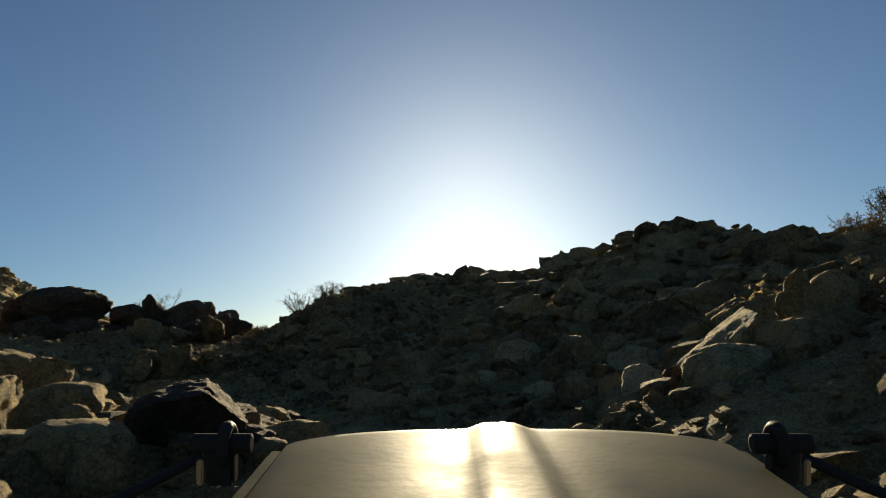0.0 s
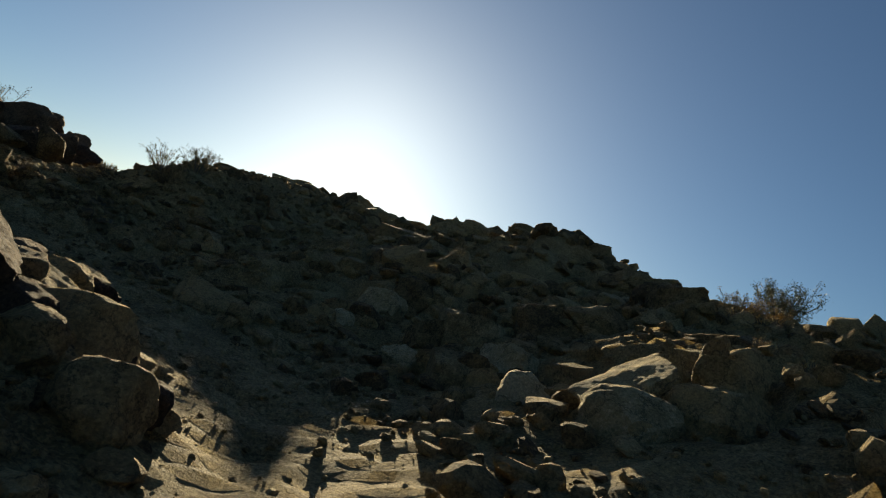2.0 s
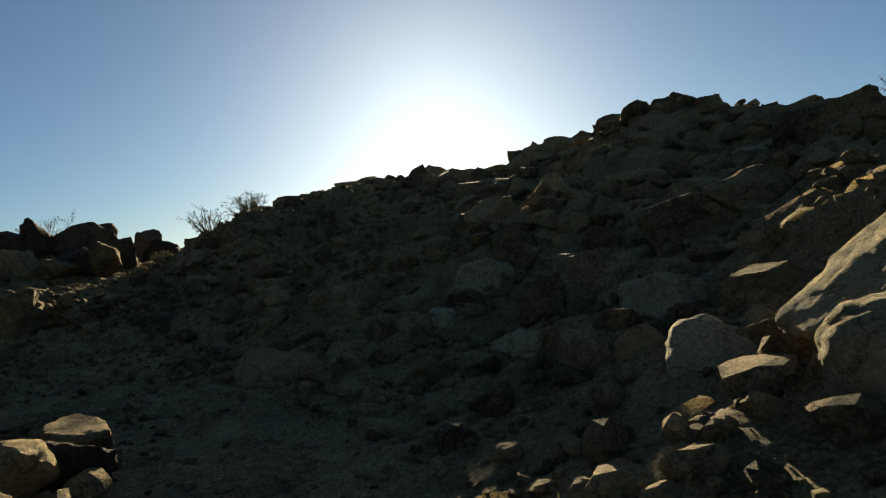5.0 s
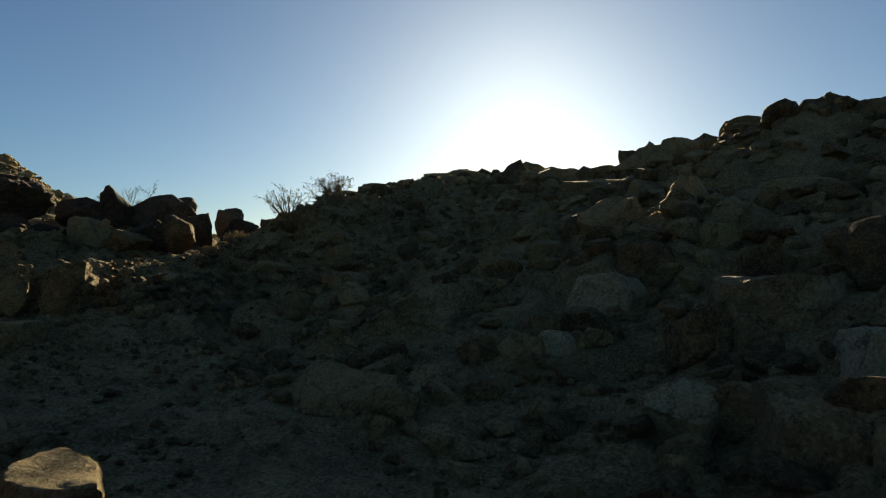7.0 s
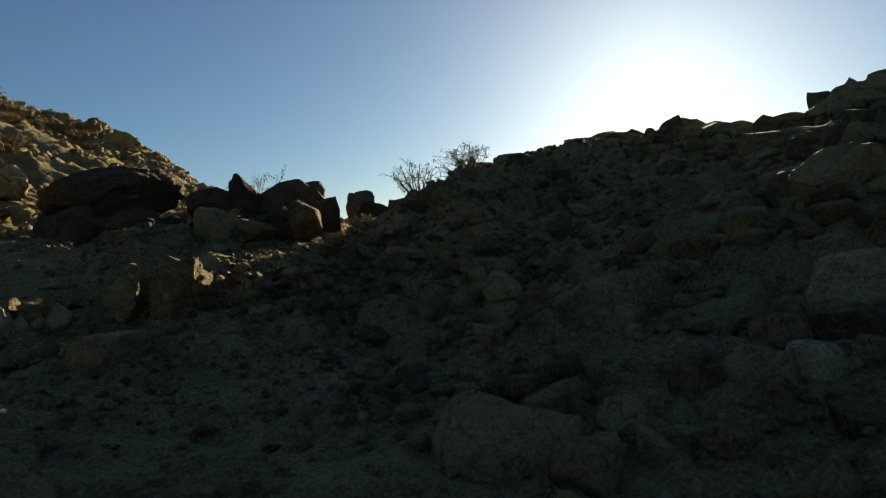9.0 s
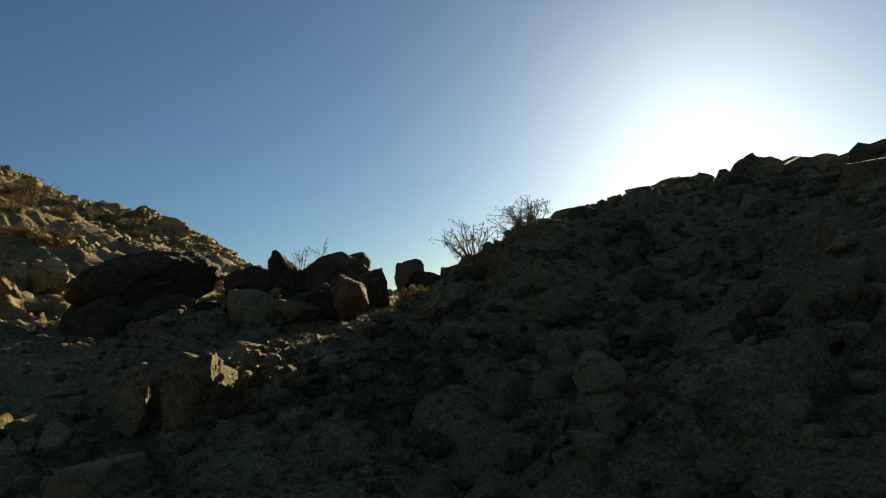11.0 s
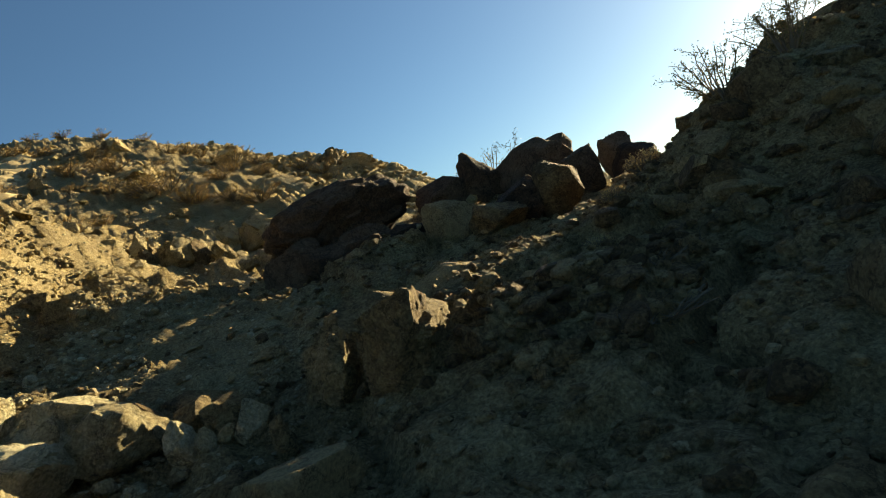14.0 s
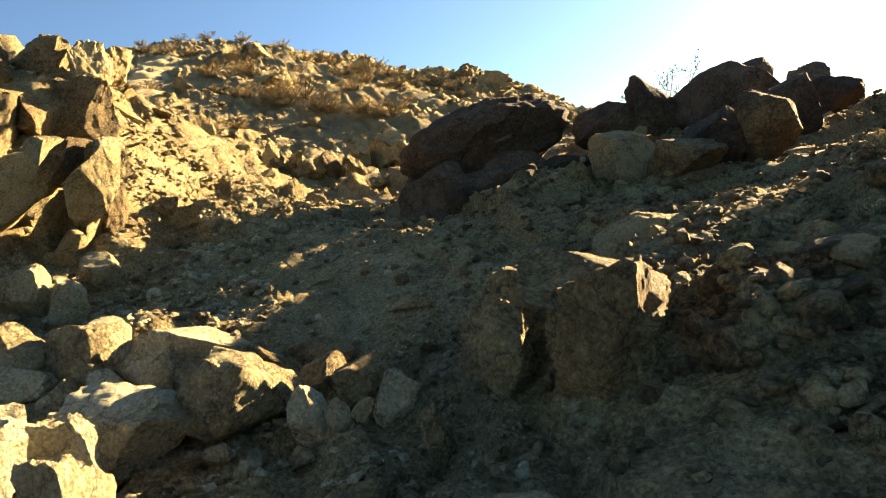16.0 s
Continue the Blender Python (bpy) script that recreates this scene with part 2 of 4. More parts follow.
def ground_z(x, y):
    x, y = np.asarray(x, float), np.asarray(y, float)
    z = broad(x, y)
    rough = 0.25 + 0.75 * smooth(1.2, 4.0, track_dist(x, y))
    # the bare earth at the head of the gully, and the slope of the pass
    rough = rough * (1 - 0.8 * np.exp(-(((x + 8.6) / 2.4) ** 2 + ((y - 6.9) / 1.1) ** 2)))
    rough = rough * (1 - 0.7 * np.exp(-(((x + 7.4) / 1.6) ** 2 + ((y - 12.6) / 2.2) ** 2)))
    r = np.hypot(x, y - 8)
    big = 0.22 + 0.4 * smooth(14, 34, r)
    wx, wy = x + 0.5 * vnoise(x * 1.1, y * 1.1, 5), y + 0.5 * vnoise(x * 1.1, y * 1.1, 6)
    z = z + rough * big * (0.50 * vnoise(x * 0.22, y * 0.22, 11) + 0.42 * cells(wx * 0.38, wy * 0.38, 21))
    z = z + rough * (0.17 * cells(wx * 0.95 + 7, wy * 0.95, 31) + 0.08 * cells(wx * 2.3, wy * 2.3 + 3, 41) + 0.035 * cells(wx * 5.1 + 2, wy * 5.1, 51))
    z = z + 0.016 * cells(x * 9.0, y * 9.0, 61) + 0.012 * vnoise(x * 14, y * 14, 14)
    z = z + (0.3 + 0.7 * rough) * (0.05 * vnoise(x * 2.2, y * 2.2, 12) + 0.025 * vnoise(x * 6, y * 6, 13))
    return z


def build_ground():
    n, a = 700, 4.5
    u = np.linspace(-1, 1, n) * math.asinh(1000 / a)
    gx, gy = np.meshgrid(a * np.sinh(u) - 4.5, a * np.sinh(u) + 7.0)
    gz = ground_z(gx, gy)
    co = np.stack([gx, gy, gz], -1).reshape(-1, 3)
    k = (np.arange(n - 1)[:, None] * n + np.arange(n - 1)).ravel()
    faces = np.stack([k, k + 1, k + n + 1, k + n], -1)
    me = bpy.data.meshes.new("ground")
    me.from_pydata(co.tolist(), [], faces.tolist())
    me.polygons.foreach_set("use_smooth", np.ones(len(faces), bool))
    me.materials.append(GROUND)
    ob = new("ground", me)
    return tagged(ob, "rocky brown desert canyon ground rising to ridges", "ground", kind="structure")


build_ground()

# ---------------------------------------------------------------- stones
def ico(level):
    bm = bmesh.new()
    bmesh.ops.create_icosphere(bm, subdivisions=level, radius=1.0)
    v = np.array([p.co[:] for p in bm.verts])
    f = np.array([[p.index for p in q.verts] for q in bm.faces])
    bm.free()
    return v, f


ICO = {k: ico(k) for k in (1, 2, 3, 4, 5)}


def stone(seed, level=3, cuts=11, lump=0.10, block=0.0, crag=0.0):
    """A broken stone in a box of size 1: a ball cut by planes, then roughened."""
    rng = np.random.default_rng(seed)
    v, f = ICO[level]
    v = v.copy()
    if block:
        v = v / np.abs(v).max(1, keepdims=True) ** block
    for _ in range(cuts):
        n = rng.normal(size=3)
        n /= np.linalg.norm(n)
        d = rng.uniform(0.42, 0.78) * (1.25 if block else 1.0)
        v -= np.maximum(v @ n - d, 0)[:, None] * n
    if level >= 3 and lump:
        off = Vector(rng.uniform(-50, 50, 3))
        out = []
        for p in v:
            q = Vector(p)
            k = noise.noise(q * 1.7 + off) * 0.7 + noise.noise(q * 4.3 + off) * 0.35
            k += (0.5 - abs(noise.noise(q * 3.1 - off))) * 0.35
            if level >= 4:
                k += noise.noise(q * 10.0 + off) * 0.16 + (0.5 - abs(noise.noise(q * 7.0 - off))) * 0.2
                near = noise.voronoi(q * 2.6 + off)[0]
                k += min(near[1] - near[0], 0.35) * 1.1 - noise.voronoi(q * 6.0 - off)[0][0] * 0.35
            out.append(k)
        v = v * (1 + lump * np.array(out)[:, None])
    if crag:
        off = Vector(rng.uniform(-50, 50, 3))
        out = []
        for p in v:
            q = Vector(p)
            q = q + Vector((noise.noise(q * 2 + off), noise.noise(q * 2 - off), noise.noise(q * 2))) * 0.35
            q = Vector((q.x + 0.4 * q.z, q.y - 0.3 * q.x, q.z + 0.25 * q.y))
            out.append(noise.cell(q * 2.1 + off) * 0.55 + noise.cell(q * 4.3 - off) * 0.4 + noise.noise(q * 8 + off) * 0.25)
        v = v * (1 + crag * np.array(out)[:, None])
    lo, hi = v.min(0), v.max(0)
    return (v - (lo + hi) / 2) / (hi - lo), f


def mesh_from(name, v, f, material, soft=True):
    me = bpy.data.meshes.new(name)
    me.from_pydata(np.asarray(v).tolist(), [], [list(map(int, q)) for q in f])
    if soft:
        me.polygons.foreach_set("use_smooth", np.ones(len(me.polygons), bool))
        me.set_sharp_from_angle(angle=radians(38))
    me.materials.append(material)
    return me


def part(name, v, f, material, parent, label="", soft=True):
    ob = new(name, mesh_from(name, v, f, material, soft))
    ob.parent = parent
    if label:
        tagged(ob, label)
    return ob


def spin(yaw, tilt=0.0, lean=0.0):
    return np.array(Euler((radians(tilt), radians(lean), radians(yaw))).to_matrix())


def boulder(row, seed, material, label, name="boulder", level=4, cuts=11, lump=0.10, tilt=0.0, lean=0.0, group="", sink=True, block=0.0, crag=0.0):
    """One boulder: centre, width, depth and height, and the way its broad side faces. It is bedded into the ground under it."""
    x, y, z, w, d, h, yaw = row
    g = float(ground_z(x, y))
    top, low = z + h / 2, z - h / 2
    if sink:
        low = min(low, g - 0.06)
    v, f = stone(seed, level, cuts, lump, block, crag)
    v = v * (w, d, top - low) @ spin(yaw, tilt, lean).T
    ob = new(name, mesh_from(name, v, f, material))
    ob.location = (x, y, (top + low) / 2)
    return tagged(ob, label, "boulder", group)


# boulders beside the end of the track, in full sun
PALE = [
    (-8.27, 4.09, 2.5, 0.66, 0.53, 0.39, 105), (-8.11, 4.57, 2.38, 0.6, 0.48, 0.42, 101), (-8.08, 5.15, 2.19, 0.86, 0.69, 0.35, 95),
    (-8.04, 4.03, 2.25, 0.83, 0.66, 0.29, 106), (-6.95, 4.98, 1.88, 0.87, 0.69, 0.56, 98), (-7.03, 5.63, 1.94, 0.96, 0.77, 0.61, 90),
    (-6.27, 4.77, 2.07, 0.44, 0.35, 0.21, 103), (-5.97, 4.51, 2.06, 0.34, 0.27, 0.53, 107), (-5.69, 4.89, 1.98, 0.44, 0.35, 0.29, 103),
    (-10.3, 3.74, 3.02, 0.64, 0.52, 0.43, 104), (-10.14, 4.09, 2.86, 0.42, 0.34, 0.25, 102), (-8.27, 3.8, 2.47, 0.18, 0.14, 0.3, 108),
    (-7.8, 4.74, 2.11, 0.27, 0.22, 0.16, 100), (-7.68, 5.14, 2.11, 0.26, 0.21, 0.21, 96), (-6.36, 4.42, 2.25, 0.31, 0.26, 0.16, 107),
    (-8.23, 4.72, 2.35, 0.52, 0.42, 0.39, 95), (-7.94, 5.39, 2.24, 0.79, 0.64, 0.22, 90),
]
for n, r in enumerate(PALE):
    boulder((*r[:6], r[6] - 44), 100 + n, ROCK_PALE, "angular pale tan boulder among rubble in the sun", level=5 if n < 9 else 4, cuts=9, lump=0.08, block=0.75, crag=0.05, tilt=-8 + 4 * (n % 4), lean=15, group="pale boulders beside the track")
# brown stones in the gully
SHADE = [
    (-6.81, 6.26, 1.95, 0.33, 0.26, 0.18, 83), (-6.49, 6.43, 1.88, 0.33, 0.26, 0.29, 80), (-6.2, 6.59, 1.79, 0.35, 0.29, 0.34, 77),
    (-6.26, 6.23, 1.77, 0.17, 0.13, 0.17, 82), (-5.72, 7.51, 1.86, 0.2, 0.16, 0.17, 62), (-7.36, 5.94, 2.05, 0.26, 0.21, 0.16, 87),
    (-6.34, 6.07, 1.89, 0.26, 0.21, 0.17, 85), (-5.72, 6.68, 1.76, 0.17, 0.13, 0.13, 74), (-6.21, 6.39, 1.75, 0.17, 0.13, 0.14, 80),
    (-7.75, 7.17, 2.13, 0.44, 0.35, 0.14, 75), (-9, 6.64, 2.38, 0.25, 0.2, 0.1, 82), (-5.39, 8.75, 2.08, 0.25, 0.2, 0.16, 47),
    (-4.99, 8.42, 2.09, 0.22, 0.18, 0.2, 46), (-5.42, 8.92, 2.14, 0.21, 0.16, 0.13, 46), (-5.18, 8.38, 2.22, 0.16, 0.12, 0.16, 48),
    (-5.36, 9.14, 2.21, 0.23, 0.2, 0.16, 43), (-4.79, 8.5, 1.9, 0.21, 0.17, 0.16, 43), (-5.88, 8.79, 2.16, 0.26, 0.21, 0.18, 51),
]
for n, r in enumerate(SHADE):
    boulder(r, 200 + n, ROCK_PALE if n in (2, 3, 6, 10) else ROCK_BROWN, "pale stone bedded in brown rubble" if n in (2, 3, 6, 10) else "greyish brown boulder bedded in rubble", group="brown boulders in the gully")
BLOCKS = [
    (-21.35, 6.25, 5.64, 1.74, 1.39, 1.11, 91), (-20.84, 7.13, 5.43, 0.8, 0.64, 0.86, 88), (-18.92, 7.79, 4.69, 1.17, 0.94, 0.97, 85),
    (-18.61, 8.34, 4.61, 0.66, 0.53, 0.84, 83), (-18.6, 8.84, 4.39, 0.82, 0.66, 0.88, 81), (-20.19, 10.46, 5.09, 1.36, 1.09, 0.91, 78),
    (-20.33, 9.64, 5.17, 0.9, 0.71, 0.76, 80), (-47.19, 7.07, 15.48, 2.48, 1.99, 1.81, 92), (-46.58, 9.08, 15.59, 2.62, 2.09, 1.72, 89),
    (-41.98, 15.17, 12.21, 2.3, 1.84, 1.71, 80), (-42.93, 20.28, 11.16, 2.38, 1.91, 1.96, 74), (-26.7, 3.95, 8.13, 2.09, 1.68, 0.97, 97),
    (-34.7, 5.24, 10.95, 1.48, 1.18, 1.16, 94), (-13.9, 7.17, 3.35, 0.66, 0.52, 0.37, 84), (-13.63, 6.28, 3.46, 1, 0.8, 0.68, 88),
    (-12.95, 5.41, 3.43, 1.21, 0.97, 0.77, 93), (-17.17, 9.37, 3.79, 0.98, 0.78, 0.34, 78), (-62.54, 4.1, 21.2, 4.59, 3.67, 1.39, 95),
    (-27.92, 9.49, 7.11, 1.22, 0.98, 0.83, 84), (-33.44, 8.97, 10.41, 1.35, 1.08, 0.74, 87), (-35.68, 15.6, 10.09, 1.61, 1.29, 0.96, 77),
]
# upright layered outcrop on the left bank: jointed columns that lean together
TOWER = [
    (-12.04, 2.97, 4.1, 0.5, 0.4, 1.13, 107), (-11.73, 3.36, 3.99, 0.49, 0.39, 1.29, 106), (-12.11, 3.57, 4.12, 0.42, 0.34, 1.41, 104),
    (-11.82, 3.87, 3.99, 0.4, 0.32, 1.48, 103), (-11.65, 4.13, 3.9, 0.38, 0.3, 1.43, 101), (-11.85, 4.34, 4.01, 0.35, 0.28, 1.31, 100),
    (-12.06, 4.52, 4.03, 0.35, 0.28, 1.15, 99),
]
TOWER_TOP = [
    (-13.93, 4.12, 5.7, 0.87, 0.7, 0.83, 101), (-13.65, 3.5, 5.62, 0.84, 0.67, 0.7, 104), (-13.37, 2.96, 5.59, 0.89, 0.71, 0.65, 107),
    (-15.24, 4.12, 6.78, 0.55, 0.44, 0.63, 101), (-15.59, 3.43, 7.13, 1.04, 0.84, 0.51, 104), (-14.9, 2.51, 6.93, 0.8, 0.64, 0.93, 108),
    (-17.49, 4.3, 7.42, 0.69, 0.55, 0.42, 99),
]


def outcrop(rows, seed, label, tones, pieces, lean, level=4, group="", crag=0.1, block=0.55, lump=0.07, girth=(1.0, 1.0), split=0.5, turn=-60):
    """Jointed rock: each row is split into leaning blocks, one above another, bedded in the slope."""
    r = np.random.default_rng(seed)
    x0, y0 = np.mean([q[0] for q in rows]), np.mean([q[1] for q in rows])
    root = new("rock_outcrop")
    root.location = (x0, y0, float(ground_z(x0, y0)))
    for x, y, z, w, d, h, yaw in rows:
        yaw += turn
        low = min(z - h / 2, float(ground_z(x, y)) - 0.08)
        cut = np.sort(np.r_[0, (np.arange(1, pieces) + r.uniform(-0.3, 0.3, pieces - 1)) / pieces, 1]) * (z + h / 2 - low)
        side = np.array([math.cos(radians(yaw)), math.sin(radians(yaw))])
        for k in range(pieces):
            for s in ((-0.26, 0.27) if r.random() < split else (0.0,)):
                hh = (cut[k + 1] - cut[k]) * r.uniform(1.05, 1.25) + 0.03
                ww = w * girth[0] * r.uniform(0.8, 1.1) * (0.62 if s else 1.0)
                mid = (cut[k] + cut[k + 1]) / 2
                off = side * (math.tan(radians(lean)) * (mid - (z + h / 2 - low) / 2) + s * w)
                v, f = stone(int(r.integers(1e6)), level, 11, lump, block, crag)
                v = v * (ww, d * girth[1] * r.uniform(0.75, 1.1), hh) @ spin(yaw + r.uniform(-14, 14), r.uniform(-8, 8), lean + r.uniform(-7, 7)).T
                at = np.array([x + off[0] - x0, y + off[1] - y0, low + mid - root.location.z]) + r.normal(size=3) * (0.025, 0.025, 0.0)
                part("block", v + at, f, tones[int(r.integers(len(tones)))], root)
    return tagged(root, label, "rock", group)


outcrop(TOWER, 41, "tall layered tan outcrop of leaning fractured blocks", [ROCK_TAN, ROCK_TAN, ROCK_TAN, ROCK_BROWN], 2, 30, level=5, crag=0.05, block=0.85, lump=0.05, girth=(1.0, 1.9), split=0.3, turn=-50, group="layered outcrops on the bank")
outcrop(TOWER_TOP[:3], 42, "upper layered outcrop of leaning tan and brown blocks", [ROCK_TAN, ROCK_BROWN, ROCK_BROWN], 1, 22, level=5, crag=0.06, block=0.8, lump=0.08, girth=(1.0, 1.6), split=0.3, turn=-50, group="layered outcrops on the bank")
outcrop(TOWER_TOP[3:], 43, "blocky brown outcrop crowning the bank", [ROCK_BROWN, ROCK_BROWN, ROCK_TAN], 1, 4, level=5, crag=0.08, block=0.75, lump=0.1, girth=(1.2, 1.7), split=0.0, turn=-50, group="layered outcrops on the bank")
LEDGES = [(0, 1), (2, 3, 4), (5, 6), (7, 8), (9,), (10,), (11,), (12,), (13, 14, 15), (16,), (17,), (18,), (19,), (20,)]
for n, which in enumerate(LEDGES):
    outcrop([(BLOCKS[q][0], BLOCKS[q][1], BLOCKS[q][2] - 0.1 * BLOCKS[q][5], BLOCKS[q][3] * 1.15, BLOCKS[q][4] * 1.2, BLOCKS[q][5] * 0.8, BLOCKS[q][6] + 15) for q in which], 300 + n,
            "weathered ledge of fractured tan rock on the sunny slope", [ROCK_BROWN] if n in (3, 10) else [ROCK_TAN, ROCK_TAN, ROCK_BROWN], 1, -8, level=4, group="rock ledges on the hill", crag=0.2)
# boulders heaped at the pass; the dark colour of most stands in for shade
PASS = [
    (-11.95, 12.09, 3.81, 1.1, 0.88, 0.44, 59), (-11.59, 12.81, 3.94, 0.8, 0.64, 0.86, 55), (-10.92, 13.57, 3.47, 1.72, 1.38, 1.42, 50),
    (-10.96, 14.07, 3.42, 1.12, 0.9, 1.4, 49), (-8.61, 12.13, 3.11, 0.72, 0.58, 0.71, 48), (-9.53, 13.41, 3.28, 0.84, 0.68, 0.72, 46),
    (-14.14, 19.01, 3.76, 1.02, 0.81, 1.3, 44), (-13.63, 19, 3.51, 1.29, 1.04, 0.96, 43), (-9.45, 10.63, 3.14, 0.84, 0.68, 0.41, 58),
    (-8.81, 11.01, 2.82, 0.99, 0.79, 0.64, 54), (-10.68, 10.46, 3.01, 0.88, 0.7, 0.5, 62), (-9.06, 11.72, 3.09, 0.88, 0.7, 0.59, 52),
    (-10.46, 9.6, 2.95, 0.69, 0.55, 0.48, 66),
]
for n, r in enumerate(PASS):
    upright = n in (1, 6, 7)
    boulder(r, 500 + n, ROCK_BROWN if n in (4, 8, 9) else ROCK_DARK, "reddish brown boulder in the heap at the pass, where dark colour stands for shade", cuts=11 if upright else 18, lump=0.09 if upright else 0.05, block=0.5 if upright else 0.6, crag=0.05,
            tilt=(n % 5) * 4 - 8, lean=(n % 3) * 6 - 6, group="dark boulders at the pass")
boulder((-12.4, 10.05, 3.72, 2.95, 2.2, 1.45, 69), 606, ROCK_DARK, "huge dark varnished boulder overhanging the gully", level=5, cuts=7, lump=0.2, block=0.15, lean=-9, sink=False)
boulder((-11.7, 8.85, 2.9, 1.25, 0.9, 1.3, 74), 602, ROCK_DARK, "dark rock mass under the huge dark boulder", cuts=10, lump=0.14, block=0.4)
boulder((-11.3, 9.4, 2.75, 1.1, 0.8, 1.1, 71), 604, ROCK_DARK, "dark rock bed carrying the huge boulder", cuts=9, block=0.4)
boulder((-11.4, 10.06, 3.05, 1.0, 0.8, 0.85, 67), 603, ROCK_DARK, "dark rock wedged beside the huge boulder", cuts=10, block=0.4)
OUTCROP = [
    (-6.2, 7.58, 1.91, 0.8, 0.64, 0.75, 65), (-5.3, 7.49, 2.06, 0.38, 0.3, 0.53, 60), (-5.3, 7.63, 1.98, 0.3, 0.24, 0.41, 58),
    (-6.54, 7.82, 2.13, 0.55, 0.45, 0.35, 65), (-5.86, 7.2, 1.97, 0.25, 0.2, 0.44, 68), (-6.89, 8.93, 2.26, 0.56, 0.45, 0.25, 57),
]
outcrop([(x, y, z + 0.03, w, d, h, yaw) for x, y, z, w, d, h, yaw in OUTCROP], 610, "cracked yellowish rock outcrop with sunlit crest beside the gully", [ROCK_TAN, ROCK_TAN, ROCK_BROWN], 1, 5, level=5, split=0.0, turn=-15, girth=(1.45, 1.4), crag=0.05, block=0.6, lump=0.09)
boulder((-5.48, 7.64, 2.22, 0.85, 0.8, 0.34, 50), 644, ROCK_TAN, "cracked tan slab on the crest of the outcrop, catching the sun", level=5, cuts=7, lump=0.07, block=0.75, crag=0.05, lean=28, sink=False)
boulder((-10.9, 4.35, 3.05, 0.5, 0.4, 0.36, 99), 640, ROCK_PALE, "white broken slab lying against the outcrop", level=4, cuts=14, block=0.5, lean=20)
boulder((-8.2, 7.15, 2.16, 0.4, 0.22, 0.07, 75), 641, ROCK_PALE, "flat pale slab lying in the hollow", level=3, cuts=12, block=0.5)
BLUFF = [
    (-34.57, 18.8, 9.29, 1.75, 1.4, 1.66, 71), (-34.24, 20.24, 8.62, 2.29, 1.83, 1.75, 69), (-36.47, 18.39, 10.08, 1.68, 1.35, 1.32, 73),
    (-31.75, 15.94, 8.15, 1.44, 1.15, 0.85, 74),
]
for n, r in enumerate(BLUFF):
    boulder(r, 620 + n, ROCK_BROWN, "brown bluff rock on the skyline of the hill", cuts=10, lump=0.1, block=0.5, crag=0.2, group="bluff rocks on the hill")
# slabs on the right bank
boulder((5.18, 5.12, 1.84, 1.1, 0.75, 0.36, 27), 703, ROCK_TAN, "large tilted tan slab catching the sun", level=5, cuts=5, lump=0.05, block=0.85, crag=0.05, lean=-36, sink=False)
boulder((5.96, 5.15, 2.32, 0.49, 0.39, 0.27, -15), 704, ROCK_TAN, "tan block beside the tilted slab", cuts=9, lean=-20)
boulder((5.35, 5.3, 1.3, 1.0, 0.8, 0.8, -11), 705, ROCK_BROWN, "massive brown boulder under the tilted slab", cuts=10)
boulder((6.0, 5.6, 1.75, 0.8, 0.8, 0.8, -15), 706, ROCK_BROWN, "massive brown boulder in the shade of the bank", cuts=10)
RIGHT = [
    (6.89, 6.31, 2.57, 0.22, 0.17, 0.23, -13), (6.92, 5.94, 2.44, 0.24, 0.18, 0.3, -13), (6.76, 2.77, 2.02, 0.23, 0.18, 0.15, -19),
    (6.64, 3.4, 1.95, 0.38, 0.3, 0.24, -16), (6.81, 2.4, 1.82, 0.37, 0.29, 0.2, -22), (6.65, 2.53, 1.81, 0.15, 0.13, 0.16, -19),
    (6.94, 2.4, 1.85, 0.29, 0.23, 0.22, -23), (5.97, 5.79, 2.54, 0.32, 0.26, 0.33, -7), (6.32, 5.96, 2.44, 0.59, 0.47, 0.48, -9),
    (10.7, 15.55, 4.84, 0.82, 0.66, 0.61, -18), (11.47, 15.76, 4.98, 0.99, 0.78, 0.79, -20), (11.98, 15.08, 4.81, 1.01, 0.82, 0.56, -22),
    (7.85, 8.2, 3.06, 0.57, 0.46, 0.4, -15), (9.04, 9.81, 2.97, 0.44, 0.34, 0.24, -19),
]
for n, r in enumerate(RIGHT):
    boulder(r, 720 + n, ROCK_BROWN, "rounded brown boulder on the shrubby bank", cuts=8, level=3, group="boulders on the shrubby bank")
NEAR = [
    (0.9, 1.6, 1.48, 0.98, 0.85, 0.6, 47), (1.32, 1.28, 1.26, 0.46, 0.36, 0.24, 47), (2.06, 0.87, 0.95, 0.35, 0.28, 0.28, 44),
    (1.37, 1.09, 1.08, 0.36, 0.29, 0.13, 48), (1.68, 0.61, 0.95, 0.54, 0.43, 0.11, 50), (1.48, 2.35, 1.14, 0.82, 0.65, 0.46, 38),
    (-1.32, 1.36, 1.91, 0.72, 0.58, 0.53, 58), (-1.23, 1.81, 1.88, 0.55, 0.44, 0.36, 55), (-0.63, 0.81, 1.73, 0.72, 0.58, 0.31, 59),
    (-4.55, 6.41, 1.46, 0.79, 0.64, 0.54, 63), (-5.6, 6.27, 1.39, 0.42, 0.34, 0.38, 66), (-5.21, 5.62, 1.48, 0.64, 0.52, 0.24, 74),
    (-7.53, 6.3, 1.91, 0.68, 0.55, 0.31, 74),
]
